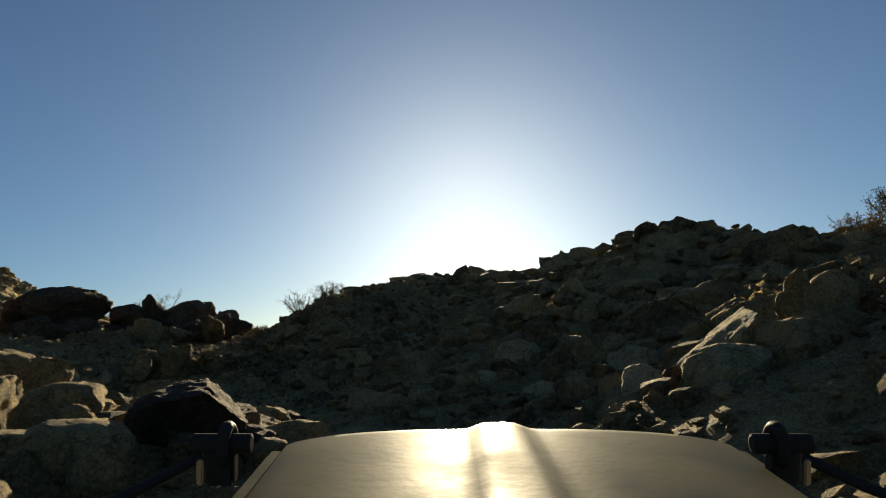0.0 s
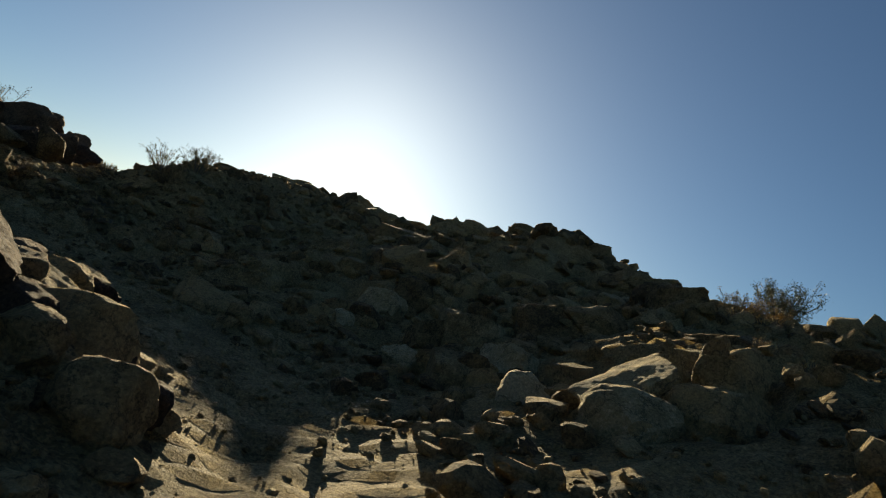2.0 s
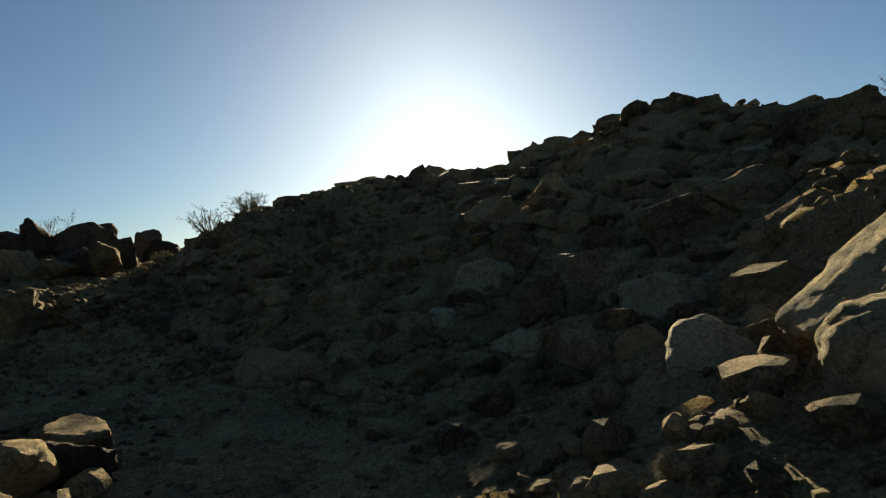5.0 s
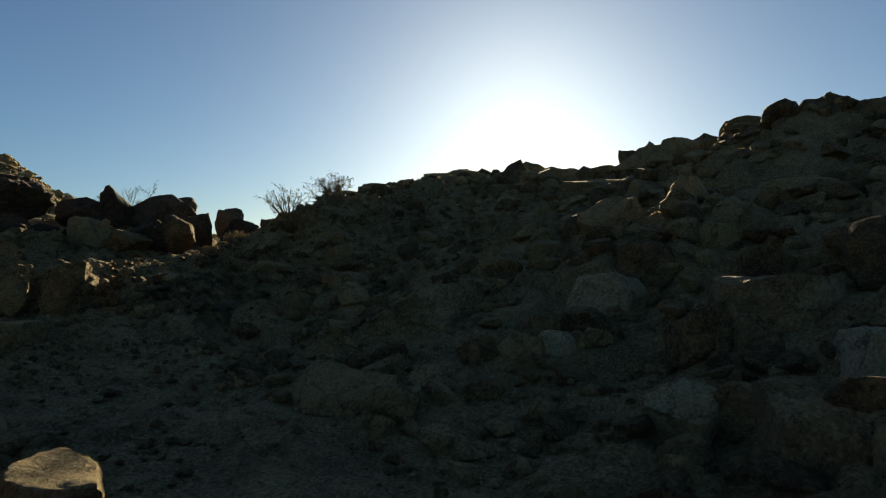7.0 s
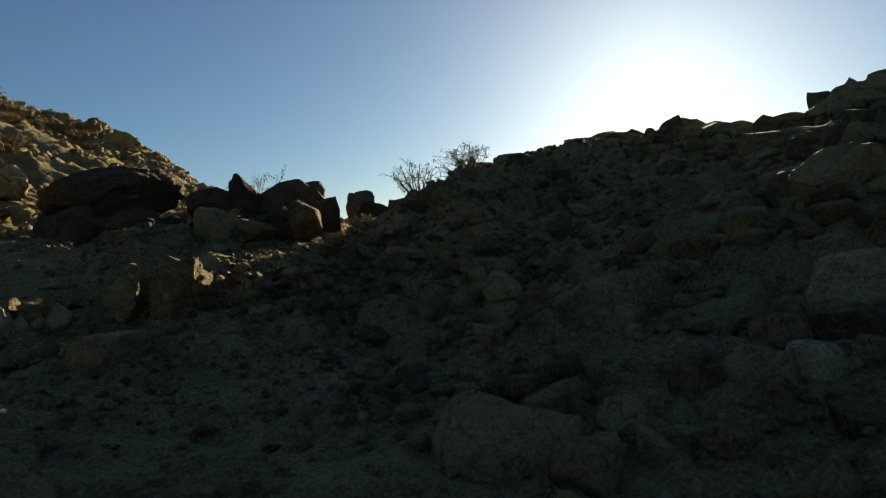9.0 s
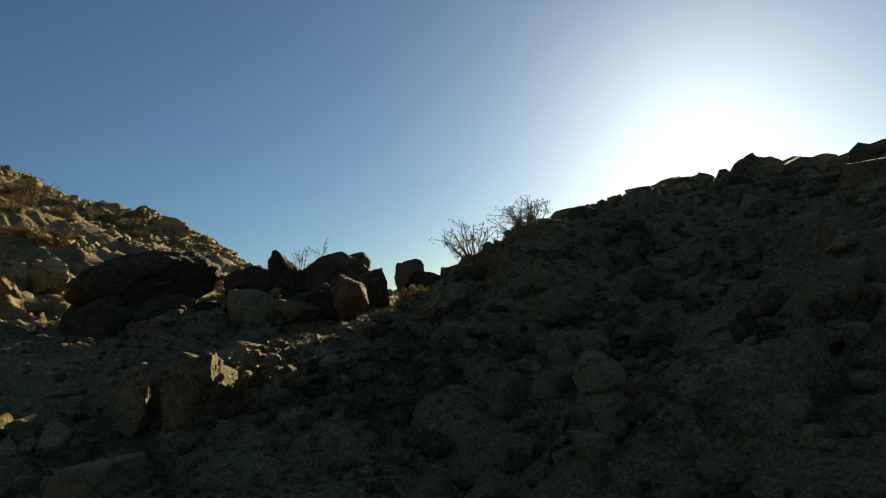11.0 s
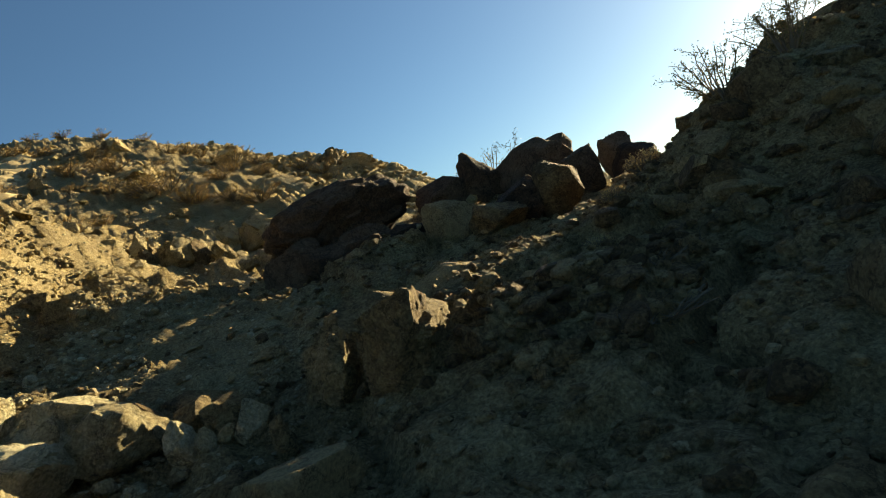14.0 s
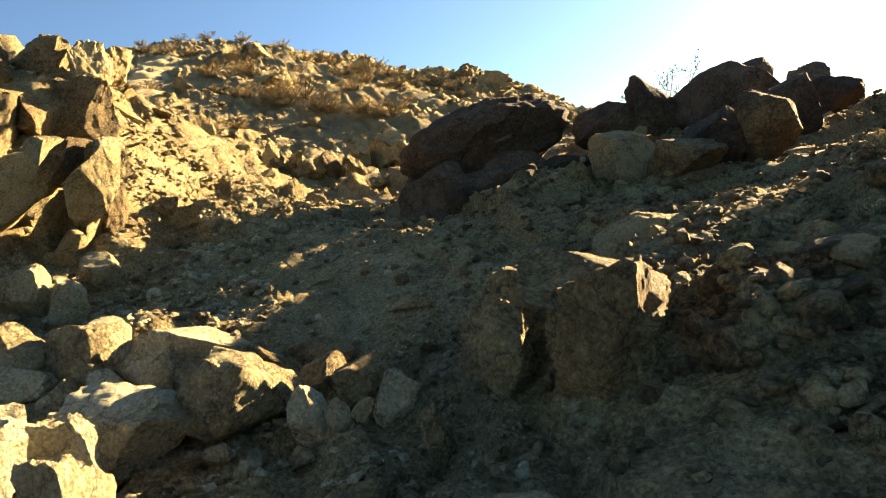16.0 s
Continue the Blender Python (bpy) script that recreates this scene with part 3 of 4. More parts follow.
NEAR_SUN = [
    (0.76, 0.13, 1.41, 0.53, 0.42, 0.22, 58), (0.86, 0.49, 1.31, 0.95, 0.76, 0.49, 54), (0.19, 0.23, 1.51, 0.32, 0.25, 0.28, 60),
    (1.3, 0.44, 1.31, 0.4, 0.32, 0.24, 51), (1.03, -0.21, 1.17, 0.36, 0.29, 0.31, 60), (-0.21, 1.24, 1.64, 0.76, 0.6, 0.33, 54),
    (0.5, 0.82, 1.56, 0.37, 0.29, 0.16, 53),
]
for n, r in enumerate(NEAR_SUN):
    boulder(r, 765 + n, ROCK_TAN if n < 5 else ROCK_BROWN, "tan boulder with a sunlit edge beside the track" if n < 5 else "brown boulder on the bank above the track",
            cuts=9, block=0.2, group="boulders beside the lower track")
for n, r in enumerate(NEAR):
    boulder(r, 750 + n, ROCK_BROWN if n else ROCK_DARK, "brown boulder beside the start of the track" if n else "massive dark rounded boulder beside the start of the track", level=4 if n else 5,
            cuts=10 if n else 7, lump=0.12 if n else 0.14, group="boulders beside the lower track")
MASS = [
    (5.17, 4.37, 1.53, 0.92, 0.73, 0.71, -8), (5.89, 4.69, 1.72, 1.04, 0.84, 0.82, -16), (6.88, 8.38, 2.85, 1.6, 1.28, 0.52, -15),
    (6, 6.61, 2.27, 0.71, 0.56, 0.6, -12), (6.41, 12.06, 3.68, 1.3, 1.03, 0.97, -9), (5.76, 16.58, 4.44, 1.39, 1.12, 0.89, -5),
    (6.32, 5.66, 2.01, 0.67, 0.54, 0.42, -17), (4.58, 6.87, 1.66, 0.73, 0.58, 0.56, -1), (4.62, 5.52, 1.37, 0.61, 0.48, 0.59, -2),
    (3.92, 6.92, 1.58, 0.79, 0.64, 0.72, 4), (4.2, 9.66, 2.36, 1.18, 0.95, 0.85, 1), (6.4, 13.19, 3.83, 1.7, 1.36, 0.89, -5),
]
for n, r in enumerate(MASS):
    pale = n in (0, 3, 7, 9)
    boulder(r, 860 + n, ROCK_PALE if pale else ROCK_BROWN, "bulky pale tan boulder of the shaded bank" if pale else "bulky brown boulder of the shaded bank", level=5, cuts=9, block=0.25, lump=0.1, group="boulders of the shaded bank")
WALL = [
    (3.07, 8.79, 1.78, 1.19, 0.94, 0.84, 7), (1.52, 10.79, 2.15, 0.82, 0.66, 0.92, 14), (3.73, 7.37, 1.59, 0.61, 0.49, 0.55, 1),
    (4.07, 7.45, 1.8, 0.32, 0.26, 0.38, -2), (4.39, 7.36, 1.66, 0.63, 0.5, 0.46, -5), (3.34, 6.42, 1.35, 0.74, 0.59, 0.59, 6),
    (3.76, 6.14, 1.36, 0.49, 0.39, 0.46, 1), (4.14, 6.67, 1.43, 0.57, 0.45, 0.53, -3), (-0.36, 7, 1.1, 0.96, 0.77, 0.7, 37),
    (2.5, 6.96, 1.22, 0.55, 0.45, 0.53, 14), (2.47, 8.45, 1.58, 0.66, 0.53, 0.8, 11), (3.51, 6.42, 1.57, 0.42, 0.34, 0.24, 4),
    (4.88, 9.89, 2.71, 1.09, 0.88, 0.66, -6), (3.79, 7.93, 1.72, 0.53, 0.42, 0.28, 1), (4.77, 6.69, 1.71, 0.78, 0.62, 0.5, -10),
    (4.27, 5.4, 1.43, 0.66, 0.53, 0.55, -6), (4.66, 5.67, 1.44, 0.42, 0.34, 0.38, -11), (0.95, 10.69, 1.93, 0.78, 0.62, 0.82, 18),
    (0.27, 6.83, 1.14, 0.42, 0.34, 0.35, 33), (2.83, 7.05, 1.34, 0.35, 0.27, 0.31, 10), (-0.82, 17.32, 3.86, 1.76, 1.4, 0.88, 17),
    (1.27, 10.07, 1.8, 0.97, 0.78, 0.78, 6), (0.83, 8.78, 1.59, 0.42, 0.34, 0.38, 12), (0.79, 8.37, 1.41, 0.51, 0.42, 0.45, 14),
    (1.07, 8.58, 1.41, 0.43, 0.35, 0.45, 10), (1.29, 9.21, 1.52, 0.7, 0.57, 0.62, 7), (0.42, 8.01, 1.4, 0.26, 0.2, 0.36, 19),
    (-1.18, 9.64, 1.91, 0.34, 0.27, 0.19, 28), (0.76, 12.57, 2.86, 1.2, 0.96, 0.96, 8), (4.29, 11.08, 2.76, 0.97, 0.78, 0.66, -2),
    (3.28, 13.14, 3.11, 1.27, 1.01, 0.82, 4),
]
for n, r in enumerate(WALL):
    pale = n in (0, 2, 4, 5, 9, 14, 15, 21, 24)
    boulder(r, 1780 + n, ROCK_PALE if pale else ROCK_BROWN, "pale tan boulder at the foot of the rocky wall" if pale else "brown boulder at the foot of the rocky wall", cuts=10, level=5 if n < 12 else 4, block=0.3, lump=0.1,
            group="boulders below the wall")
# knobs along the ridge
KNOBS = [
    (-6.98, 21.35, 5.04, 1.25, 1, 0.6, 27), (-4.71, 24.27, 5.23, 2.01, 1.61, 1.35, 18), (-5.85, 23.09, 4.96, 1.56, 1.25, 0.76, 22),
    (3.98, 19.11, 5.62, 1.34, 1.07, 0.9, 1), (2.04, 23.19, 5.96, 1.44, 1.15, 1.06, 6), (-0.21, 20.6, 5.22, 0.81, 0.65, 0.76, 12),
    (0.47, 20.89, 5.29, 1.2, 0.96, 0.79, 10), (-6.98, 22.03, 4.98, 1.54, 1.23, 1.07, 27), (-7.81, 19.28, 4.48, 1.77, 1.42, 0.75, 32),
    (-5.79, 22.36, 4.82, 1.31, 1.05, 0.81, 24), (-4.3, 23.22, 4.99, 0.9, 0.71, 0.89, 20), (1.19, 22.4, 5.67, 1.17, 0.94, 0.71, 8),
    (4.75, 18.89, 5.31, 0.99, 0.79, 0.95, -1), (3.17, 19.77, 5.42, 0.93, 0.74, 0.78, 3), (-7.32, 20.59, 4.63, 1.23, 0.99, 0.69, 29),
    (-1.84, 21.5, 4.76, 1.82, 1.46, 0.76, 16), (-0.77, 20.83, 5.17, 0.6, 0.47, 0.57, 13), (-7.04, 21.93, 5.05, 1.12, 0.9, 0.78, 27),
    (-6.3, 16.44, 4.11, 0.91, 0.74, 0.57, 33), (-6.57, 18.17, 4.3, 0.93, 0.74, 0.59, 31), (-4.07, 23.32, 5.05, 2, 1.6, 1.03, 17),
    (-0.18, 19.9, 4.84, 1.55, 1.24, 0.69, 8), (-6.46, 16.27, 4.17, 0.54, 0.43, 0.46, 33), (-6.61, 18.14, 4.33, 0.91, 0.74, 0.54, 30),
    (-0.07, 20.92, 5.15, 1.71, 1.36, 0.81, 10), (1.84, 22.96, 5.93, 0.86, 0.69, 0.65, 3), (-3.65, 23.32, 5.03, 1.52, 1.23, 0.82, 18),
    (6.04, 16.9, 4.59, 1.1, 0.88, 0.57, -5), (5.83, 17.54, 4.75, 1.44, 1.15, 0.64, -2), (6.95, 16.05, 4.46, 1.74, 1.39, 0.57, -6),
    (5.69, 16.45, 4.38, 1.36, 1.09, 0.54, -5), (6.51, 15.36, 4.03, 1.19, 0.95, 0.55, -9),
]
for n, r in enumerate(KNOBS):
    boulder(r, 820 + n, ROCK_BROWN, "weathered brown knob on the ridge line", name="crag", level=4 if r[1] < 20 else 3, cuts=13, lump=0.16, group="knobs on the ridge")

boulder((4.05, 19.0, 5.84, 0.34, 0.3, 0.42, 10), 870, ROCK_BROWN, "small balanced boulder on the peak of the ridge", name="crag", cuts=9)

# rounded boulders that crowd the left edge of the lower track
rng = np.random.default_rng(19)
placed = 0
while placed < 34:
    x, y = rng.uniform(-0.2, 3.4), rng.uniform(1.5, 4.3)
    w = rng.uniform(0.24, 0.6)
    if float(track_dist(x, y)) < 0.75 + w * 0.5:
        continue
    row = (x, y, float(ground_z(x, y)) + w * 0.22, w, w * rng.uniform(0.75, 0.95), w * rng.uniform(0.6, 0.8), rng.uniform(0, 180))
    boulder(row, 1900 + placed, ROCK_DARK if placed % 3 == 0 else ROCK_BROWN, "rounded dark boulder crowding the edge of the track" if placed % 3 == 0 else "rounded brown boulder crowding the edge of the track",
            cuts=8, lump=0.12, block=0.2, group="boulders beside the lower track")
    placed += 1

rng = np.random.default_rng(7)
TAKEN = np.array([r[:2] + (max(r[3:5]),) for g in (PALE, SHADE, OUTCROP, BLOCKS, TOWER, TOWER_TOP, PASS, RIGHT, NEAR, NEAR_SUN, MASS, WALL, KNOBS) for r in g])


def spots(count, x0, x1, y0, y1, keep, clear=0.0):
    """Places in plan, thinned by keep(x, y) and kept off the track and off the larger boulders."""
    out = []
    while len(out) < count:
        x, y = rng.uniform(x0, x1, 4 * count), rng.uniform(y0, y1, 4 * count)
        ok = rng.random(4 * count) < keep(x, y)
        if clear:
            ok &= track_dist(x, y) > clear
        out += list(zip(x[ok], y[ok]))
    return np.array(out[:count])


def off_pass(x, y):
    """Keeps the gap of the pass free of large loose rock."""
    return 1.0 - np.exp(-(((x + 9.3) / 4.0) ** 2 + ((y - 15.5) / 6.0) ** 2)) > 0.75


def near_view(x, y):
    """Thick near the track, thinning with distance."""
    return (np.exp(-track_dist(x, y) / 9.0) + 0.12 + 0.4 * (vnoise(x * 0.5, y * 0.5, 77) > 0.1)) * off_pass(x, y)


# loose boulders one could count, over the slopes
SHAPES = [mesh_from("boulder", *stone(900 + k, 3, 8 + k % 5, 0.10), ROCK_BROWN if k % 3 else ROCK_TAN) for k in range(18)]
for n, (x, y) in enumerate(spots(210, -14, 10, 0, 22, near_view, 1.9)):
    if np.min(np.hypot(TAKEN[:, 0] - x, TAKEN[:, 1] - y) - TAKEN[:, 2] * 0.5) < 0.15:
        continue
    if -10.5 < x < -0.5 and 3.5 < y < 10.0 or x < -8.5 and y < 18 or x > 4.8 and y < 4.5:
        continue
    far = min(1.0, float(track_dist(x, y)) / 14) * (0.25 if x > 4.5 and y < 11 else 1.0)
    s = (0.22 + 0.5 * far) * rng.uniform(0.6, 1.35) * (0.5 if x < -9.5 and y < 14 else 1.0)
    ob = new("boulder", SHAPES[n % len(SHAPES)])
    a, b, c = s * rng.uniform(0.8, 1.25), s * rng.uniform(0.8, 1.2), s * rng.uniform(0.55, 0.95)
    ob.matrix_world = Matrix.LocRotScale((x, y, float(ground_z(x, y)) + c * 0.22), Euler((rng.uniform(-.3, .3), rng.uniform(-.3, .3), rng.uniform(0, 6.28))), (a, b, c))
    tagged(ob, "loose angular boulder resting on the rocky slope" if n % 3 else "loose tan boulder resting on the rocky slope", "boulder", "loose boulders on the slopes")


def rubble(name, label, count, area, keep, size, level, material, variants=14, sink=0.2):
    """Stones past counting, in one mesh."""
    base = [stone(1000 + 31 * k + level, level, 7 + k % 4, 0) for k in range(variants)]
    p = spots(count, *area, (lambda x, y: keep(x, y) * clear_gully(x, y)) if size[1] > 0.3 else keep)
    z = ground_z(p[:, 0], p[:, 1])
    vs, fs, at = [], [], 0
    for n in range(count):
        v, f = base[n % variants]
        s = size[0] * (size[1] / size[0]) ** (rng.random() ** 1.8)
        m = spin(rng.uniform(0, 360), rng.uniform(-25, 25), rng.uniform(-25, 25))
        k = s * rng.uniform((0.75, 0.7, 0.45), (1.3, 1.15, 0.9))
        vs.append(v * k @ m.T + (p[n, 0], p[n, 1], z[n] + k[2] * sink))
        fs.append(f + at)
        at += len(v)
    me = mesh_from(name, np.concatenate(vs), np.concatenate(fs), material, soft=False)
    return tagged(new(name, me), label, "rubble", kind="stuff")


def clear_gully(x, y):
    """Large rubble keeps off the bare head of the gully and the sandy hill."""
    return 1.0 - ((x < -3.0) & (x > -12.0) & (y > 3.5) & (y < 10.5)) - ((x <= -12.0) & (y < 15.5)) * 0.9


def close_by(x, y):
    return np.exp(-np.maximum(track_dist(x, y) - 2, 0) / 3.5) * (0.45 + 0.55 * (vnoise(x * 0.9, y * 0.9, 55) > -0.1))


def upper(x, y):
    """The slopes round the head of the gully and the sunny bank."""
    return np.exp(-((x + 7.0) ** 2 + (y - 9.5) ** 2) / 30) * (1 - 0.9 * np.exp(-((x + 8.4) ** 2 / 8.0 + (y - 6.9) ** 2 / 1.8))) * (0.35 + 0.65 * (vnoise(x * 0.8 + 4, y * 0.8, 56) > -0.15))


def walls(x, y):
    return (0.25 + 0.75 * (vnoise(x * 0.35, y * 0.35, 57) > -0.1)) * off_pass(x, y)


def off_bank(x, y):
    """Large rubble keeps off the near bank, which carries smaller rounded stones."""
    return 1.0 - 0.93 * ((x > 5.0) & (y < 10.5))


def off_trail(x, y):
    """Leaves the sandy trail bare."""
    return 1.0 - ((np.abs(y - np.interp(-x, (31, 39, 48.5), (3.3, 3.6, 4.4))) < 1.3) & (x < -29))


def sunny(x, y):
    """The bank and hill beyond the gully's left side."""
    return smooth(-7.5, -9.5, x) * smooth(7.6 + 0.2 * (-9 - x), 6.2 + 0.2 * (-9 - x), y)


rubble("gravel", "tan gravel and small broken stones", 9000, (-12, 9, -5, 15), close_by, (0.02, 0.10), 1, ROCK_TAN, variants=10)
rubble("scree", "brown scree of fist-sized broken stones", 6000, (-14, 0, 3, 16), upper, (0.03, 0.15), 1, ROCK_BROWN)
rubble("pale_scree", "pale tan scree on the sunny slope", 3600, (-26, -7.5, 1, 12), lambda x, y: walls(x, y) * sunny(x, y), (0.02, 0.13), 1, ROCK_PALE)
rubble("pale_rubble", "pale broken stones between the sunny boulders", 900, (-10.5, -4.8, 3.2, 6.0), lambda x, y: 0.8 + 0 * x, (0.03, 0.2), 2, ROCK_PALE, sink=0.15)
rubble("slope_stones", "brown stones bedded in the shaded slope", 2600, (-12, -2.0, 9, 20), lambda x, y: 0.8 - 0.75 * (np.abs(x + 6.5 + 0.385 * (y - 8.6)) < 1.2) * (y < 14), (0.05, 0.3), 1, ROCK_BROWN, sink=0.05)
rubble("track_stones", "brown broken stones along the track", 1100, (-6, 10, -6, 10), lambda x, y: np.exp(-np.maximum(track_dist(x, y) - 1.4, 0) / 1.6) * (track_dist(x, y) > 0.9) * (x > -2.5) * off_bank(x, y), (0.08, 0.42), 2, ROCK_BROWN, sink=0.12)
rubble("talus", "broken brown rocks covering the canyon slopes", 2600, (-9, 13, -2, 24), lambda x, y: walls(x, y) * smooth(2.2, 4.5, track_dist(x, y)) * off_bank(x, y), (0.12, 0.6), 2, ROCK_BROWN)
rubble("ridge_rocks", "large weathered rocks on the far ridge", 700, (-10, 16, 12, 25), walls, (0.25, 0.7), 2, ROCK_BROWN, sink=0.02)
rubble("hill_rocks", "tan rocks strewn over the sunny hill", 5200, (-62, -13, -4, 24), lambda x, y: walls(x, y) * off_trail(x, y) * (0.25 + 0.75 * smooth(-60, -16, x)), (0.08, 0.65), 1, ROCK_TAN, sink=0.1)
rubble("pebbles", "pale pebbles and chips on the sunny bank", 7000, (-14.0, -5.0, 3.0, 7.4), lambda x, y: 0.9 - 0.75 * np.exp(-((x + 8.6) ** 2 / 2.0 + (y - 6.9) ** 2 / 0.8)), (0.015, 0.09), 1, ROCK_PALE, variants=10, sink=0.1)
rubble("slope_gravel", "brown gravel and chips on the shaded slope", 8000, (-11, -4, 7.6, 17), lambda x, y: 0.35 + 0.6 * (vnoise(x * 1.1, y * 1.1, 59) > -0.1), (0.015, 0.11), 1, ROCK_BROWN, variants=10, sink=0.1)
rubble("ledge_rubble", "sunlit broken stones on the ledge of the gully", 420, (-7.4, -5.3, 7.7, 9.7), lambda x, y: 0.8 + 0 * x, (0.03, 0.13), 2, ROCK_TAN, sink=0.1)
rubble("bank_stones", "rounded brown stones covering the shaded bank", 1300, (5.0, 13, -3, 11), lambda x, y: 0.3 + 0.7 * (vnoise(x * 0.9, y * 0.9, 61) > 0.0), (0.05, 0.3), 2, ROCK_BROWN, sink=0.1)
rubble("bank_scree", "tan broken stones lying below the layered outcrop", 2600, (-16.5, -10.8, 3.4, 7.5), lambda x, y: 0.15 + 0.85 * (vnoise(x * 0.8, y * 0.8, 63) > -0.05), (0.03, 0.17), 2, ROCK_TAN, sink=0.1)
rubble("stone_heap", "heap of brown stones at the foot of the slope", 420, (-5.4, -4.0, 7.9, 9.7), lambda x, y: 0.8 + 0 * x, (0.05, 0.26), 2, ROCK_BROWN, sink=0.2)

# ---------------------------------------------------------------- plants
STEM = mat("grey_woody_stem", (0.13, 0.10, 0.07), 0.9)
LEAF = mat("creosote_leaf", (0.085, 0.09, 0.03), 0.6)
DRY = mat("dry_brush_leaf", (0.25, 0.155, 0.05), 0.8)
STRAW = mat("dry_straw", (0.40, 0.28, 0.11), 0.85)
for m, other in ((LEAF, (0.13, 0.115, 0.04)), (DRY, (0.40, 0.26, 0.085)), (STRAW, (0.52, 0.38, 0.17)), (STEM, (0.20, 0.16, 0.11))):
    nodes, links = m.node_tree.nodes, m.node_tree.links
    geo, mix = nodes.new("ShaderNodeNewGeometry"), nodes.new("ShaderNodeMix")
    mix.data_type = 'RGBA'
    mix.inputs["A"].default_value = nodes["Principled BSDF"].inputs["Base Color"].default_value
    mix.inputs["B"].default_value = (*other, 1)
    links.new(geo.outputs["Random Per Island"], mix.inputs["Factor"])
    links.new(mix.outputs["Result"], nodes["Principled BSDF"].inputs["Base Color"])


def tube(pts, r0, r1, sides=4):
    """A tapered stem through pts."""
    v, f = [], []
    for i, p in enumerate(pts):
        d = pts[min(i + 1, len(pts) - 1)] - pts[max(i - 1, 0)]
        d = d / (np.linalg.norm(d) + 1e-9)
        a = np.cross(d, (0.3, 0.9, 0.1))
        a /= np.linalg.norm(a)
        b = np.cross(d, a)
        r = r0 + (r1 - r0) * i / (len(pts) - 1)
        v += [p + r * (math.cos(k * 6.2832 / sides) * a + math.sin(k * 6.2832 / sides) * b) for k in range(sides)]
        if i:
            o = (i - 1) * sides
            f += [(o + k, o + (k + 1) % sides, o + sides + (k + 1) % sides, o + sides + k) for k in range(sides)]
    return v, f


def plant(name, seed, height, spread, stems, leaves, leaf_size, leaf_mat, label, category, twigs=4, bare=0.45, up=1.0):
    """A shrub: curved stems from one root, twigs, and small leaves towards the tips."""
    r = np.random.default_rng(seed)
    sv, sf, tips = [], [], []

    def grow(pts, r0, r1):
        v, f = tube(pts, r0, r1)
        o = len(sv)
        sv.extend(v)
        sf.extend([[o + k for k in q] for q in f])

    for _ in range(stems):
        az, out = r.uniform(0, 6.283), spread * r.uniform(0.25, 1.0)
        top = np.array([math.cos(az) * out, math.sin(az) * out, height * up * r.uniform(0.6, 1.0)])
        pts = [np.array([0.05 * math.cos(az), 0.05 * math.sin(az), -0.06]) + (top * (t ** 1.0) * (1, 1, 1)) * t ** 0.15 + r.normal(size=3) * 0.03 * height * t for t in np.linspace(0, 1, 6)]
        grow(pts, 0.014 * height ** 0.5 + 0.003, 0.005)
        for _ in range(twigs):
            k = r.uniform(bare, 0.95)
            i = min(int(k * 5), 4)
            p = pts[i] + (pts[i + 1] - pts[i]) * (k * 5 - i)
            q = p + (r.normal(size=3) * (1, 1, 0.6) + (0, 0, 0.5)) * height * 0.16
            grow([p, (p + q) / 2 + r.normal(size=3) * 0.01, q], 0.005, 0.003)
            tips += [(p + (q - p) * s) for s in (0.4, 0.7, 1.0)]
        tips += [pts[-1], (pts[-1] + pts[-2]) / 2]
    tips = np.array(tips)
    c = tips[r.integers(0, len(tips), leaves)] + r.normal(size=(leaves, 3)) * height * 0.035
    a, b = r.normal(size=(leaves, 3)), r.normal(size=(leaves, 3))
    a *= leaf_size * r.uniform(0.5, 1.2, (leaves, 1)) / np.linalg.norm(a, axis=1, keepdims=True)
    b *= leaf_size * 0.45 / np.linalg.norm(b, axis=1, keepdims=True)
    lv = np.stack([c - a, c + b, c + a, c - b], 1).reshape(-1, 3)
    lf = np.arange(4 * leaves).reshape(-1, 4)
    root = new(name)
    part("branchwork", sv, sf, STEM, root, soft=False)
    part("foliage", lv, lf, leaf_mat, root, soft=False)
    return tagged(root, label, category)


def stand(ob, x, y, scale=1.0, yaw=0.0, z=None):
    ob.matrix_world = Matrix.LocRotScale((x, y, float(ground_z(x, y)) - 0.03 if z is None else z), Euler((0, 0, yaw)), (scale,) * 3)
    return ob


stand(plant("creosote_bush", 1, 0.72, 0.5, 16, 1300, 0.018, LEAF, "sparse creosote bush leaning from the slope", "bush"), -5.62, 12.3)
stand(plant("creosote_bush", 2, 0.82, 0.56, 22, 2200, 0.018, LEAF, "airy creosote bush on the slope skyline", "bush"), -5.5, 13.5)
stand(plant("creosote_bush", 3, 1.35, 0.8, 16, 1300, 0.024, LEAF, "thin creosote bush behind the upright boulder", "bush"), -12.5, 13.6)
stand(plant("creosote_bush", 4, 1.25, 0.8, 34, 7000, 0.026, LEAF, "dense green bush on the boulder bank", "bush"), 9.35, 15.8)
stand(plant("creosote_bush", 5, 0.75, 0.7, 26, 3800, 0.022, DRY, "low dry golden bush on the boulder bank", "bush"), 8.2, 14.6)
stand(plant("creosote_bush", 6, 0.65, 0.65, 24, 3000, 0.022, DRY, "low dry golden bush on the boulder bank", "bush"), 8.75, 15.1)
stand(plant("creosote_bush", 7, 0.7, 0.5, 12, 700, 0.024, LEAF, "small bush on the ridge line", "bush"), -1.5, 21.6)
brush = [plant("brittlebush", 20 + k, 0.42, 0.42, 28, 2400, 0.016, DRY, "rounded dry golden-brown shrub on the sunny hill", "shrub", twigs=4, bare=0.2, up=0.9) for k in range(3)]
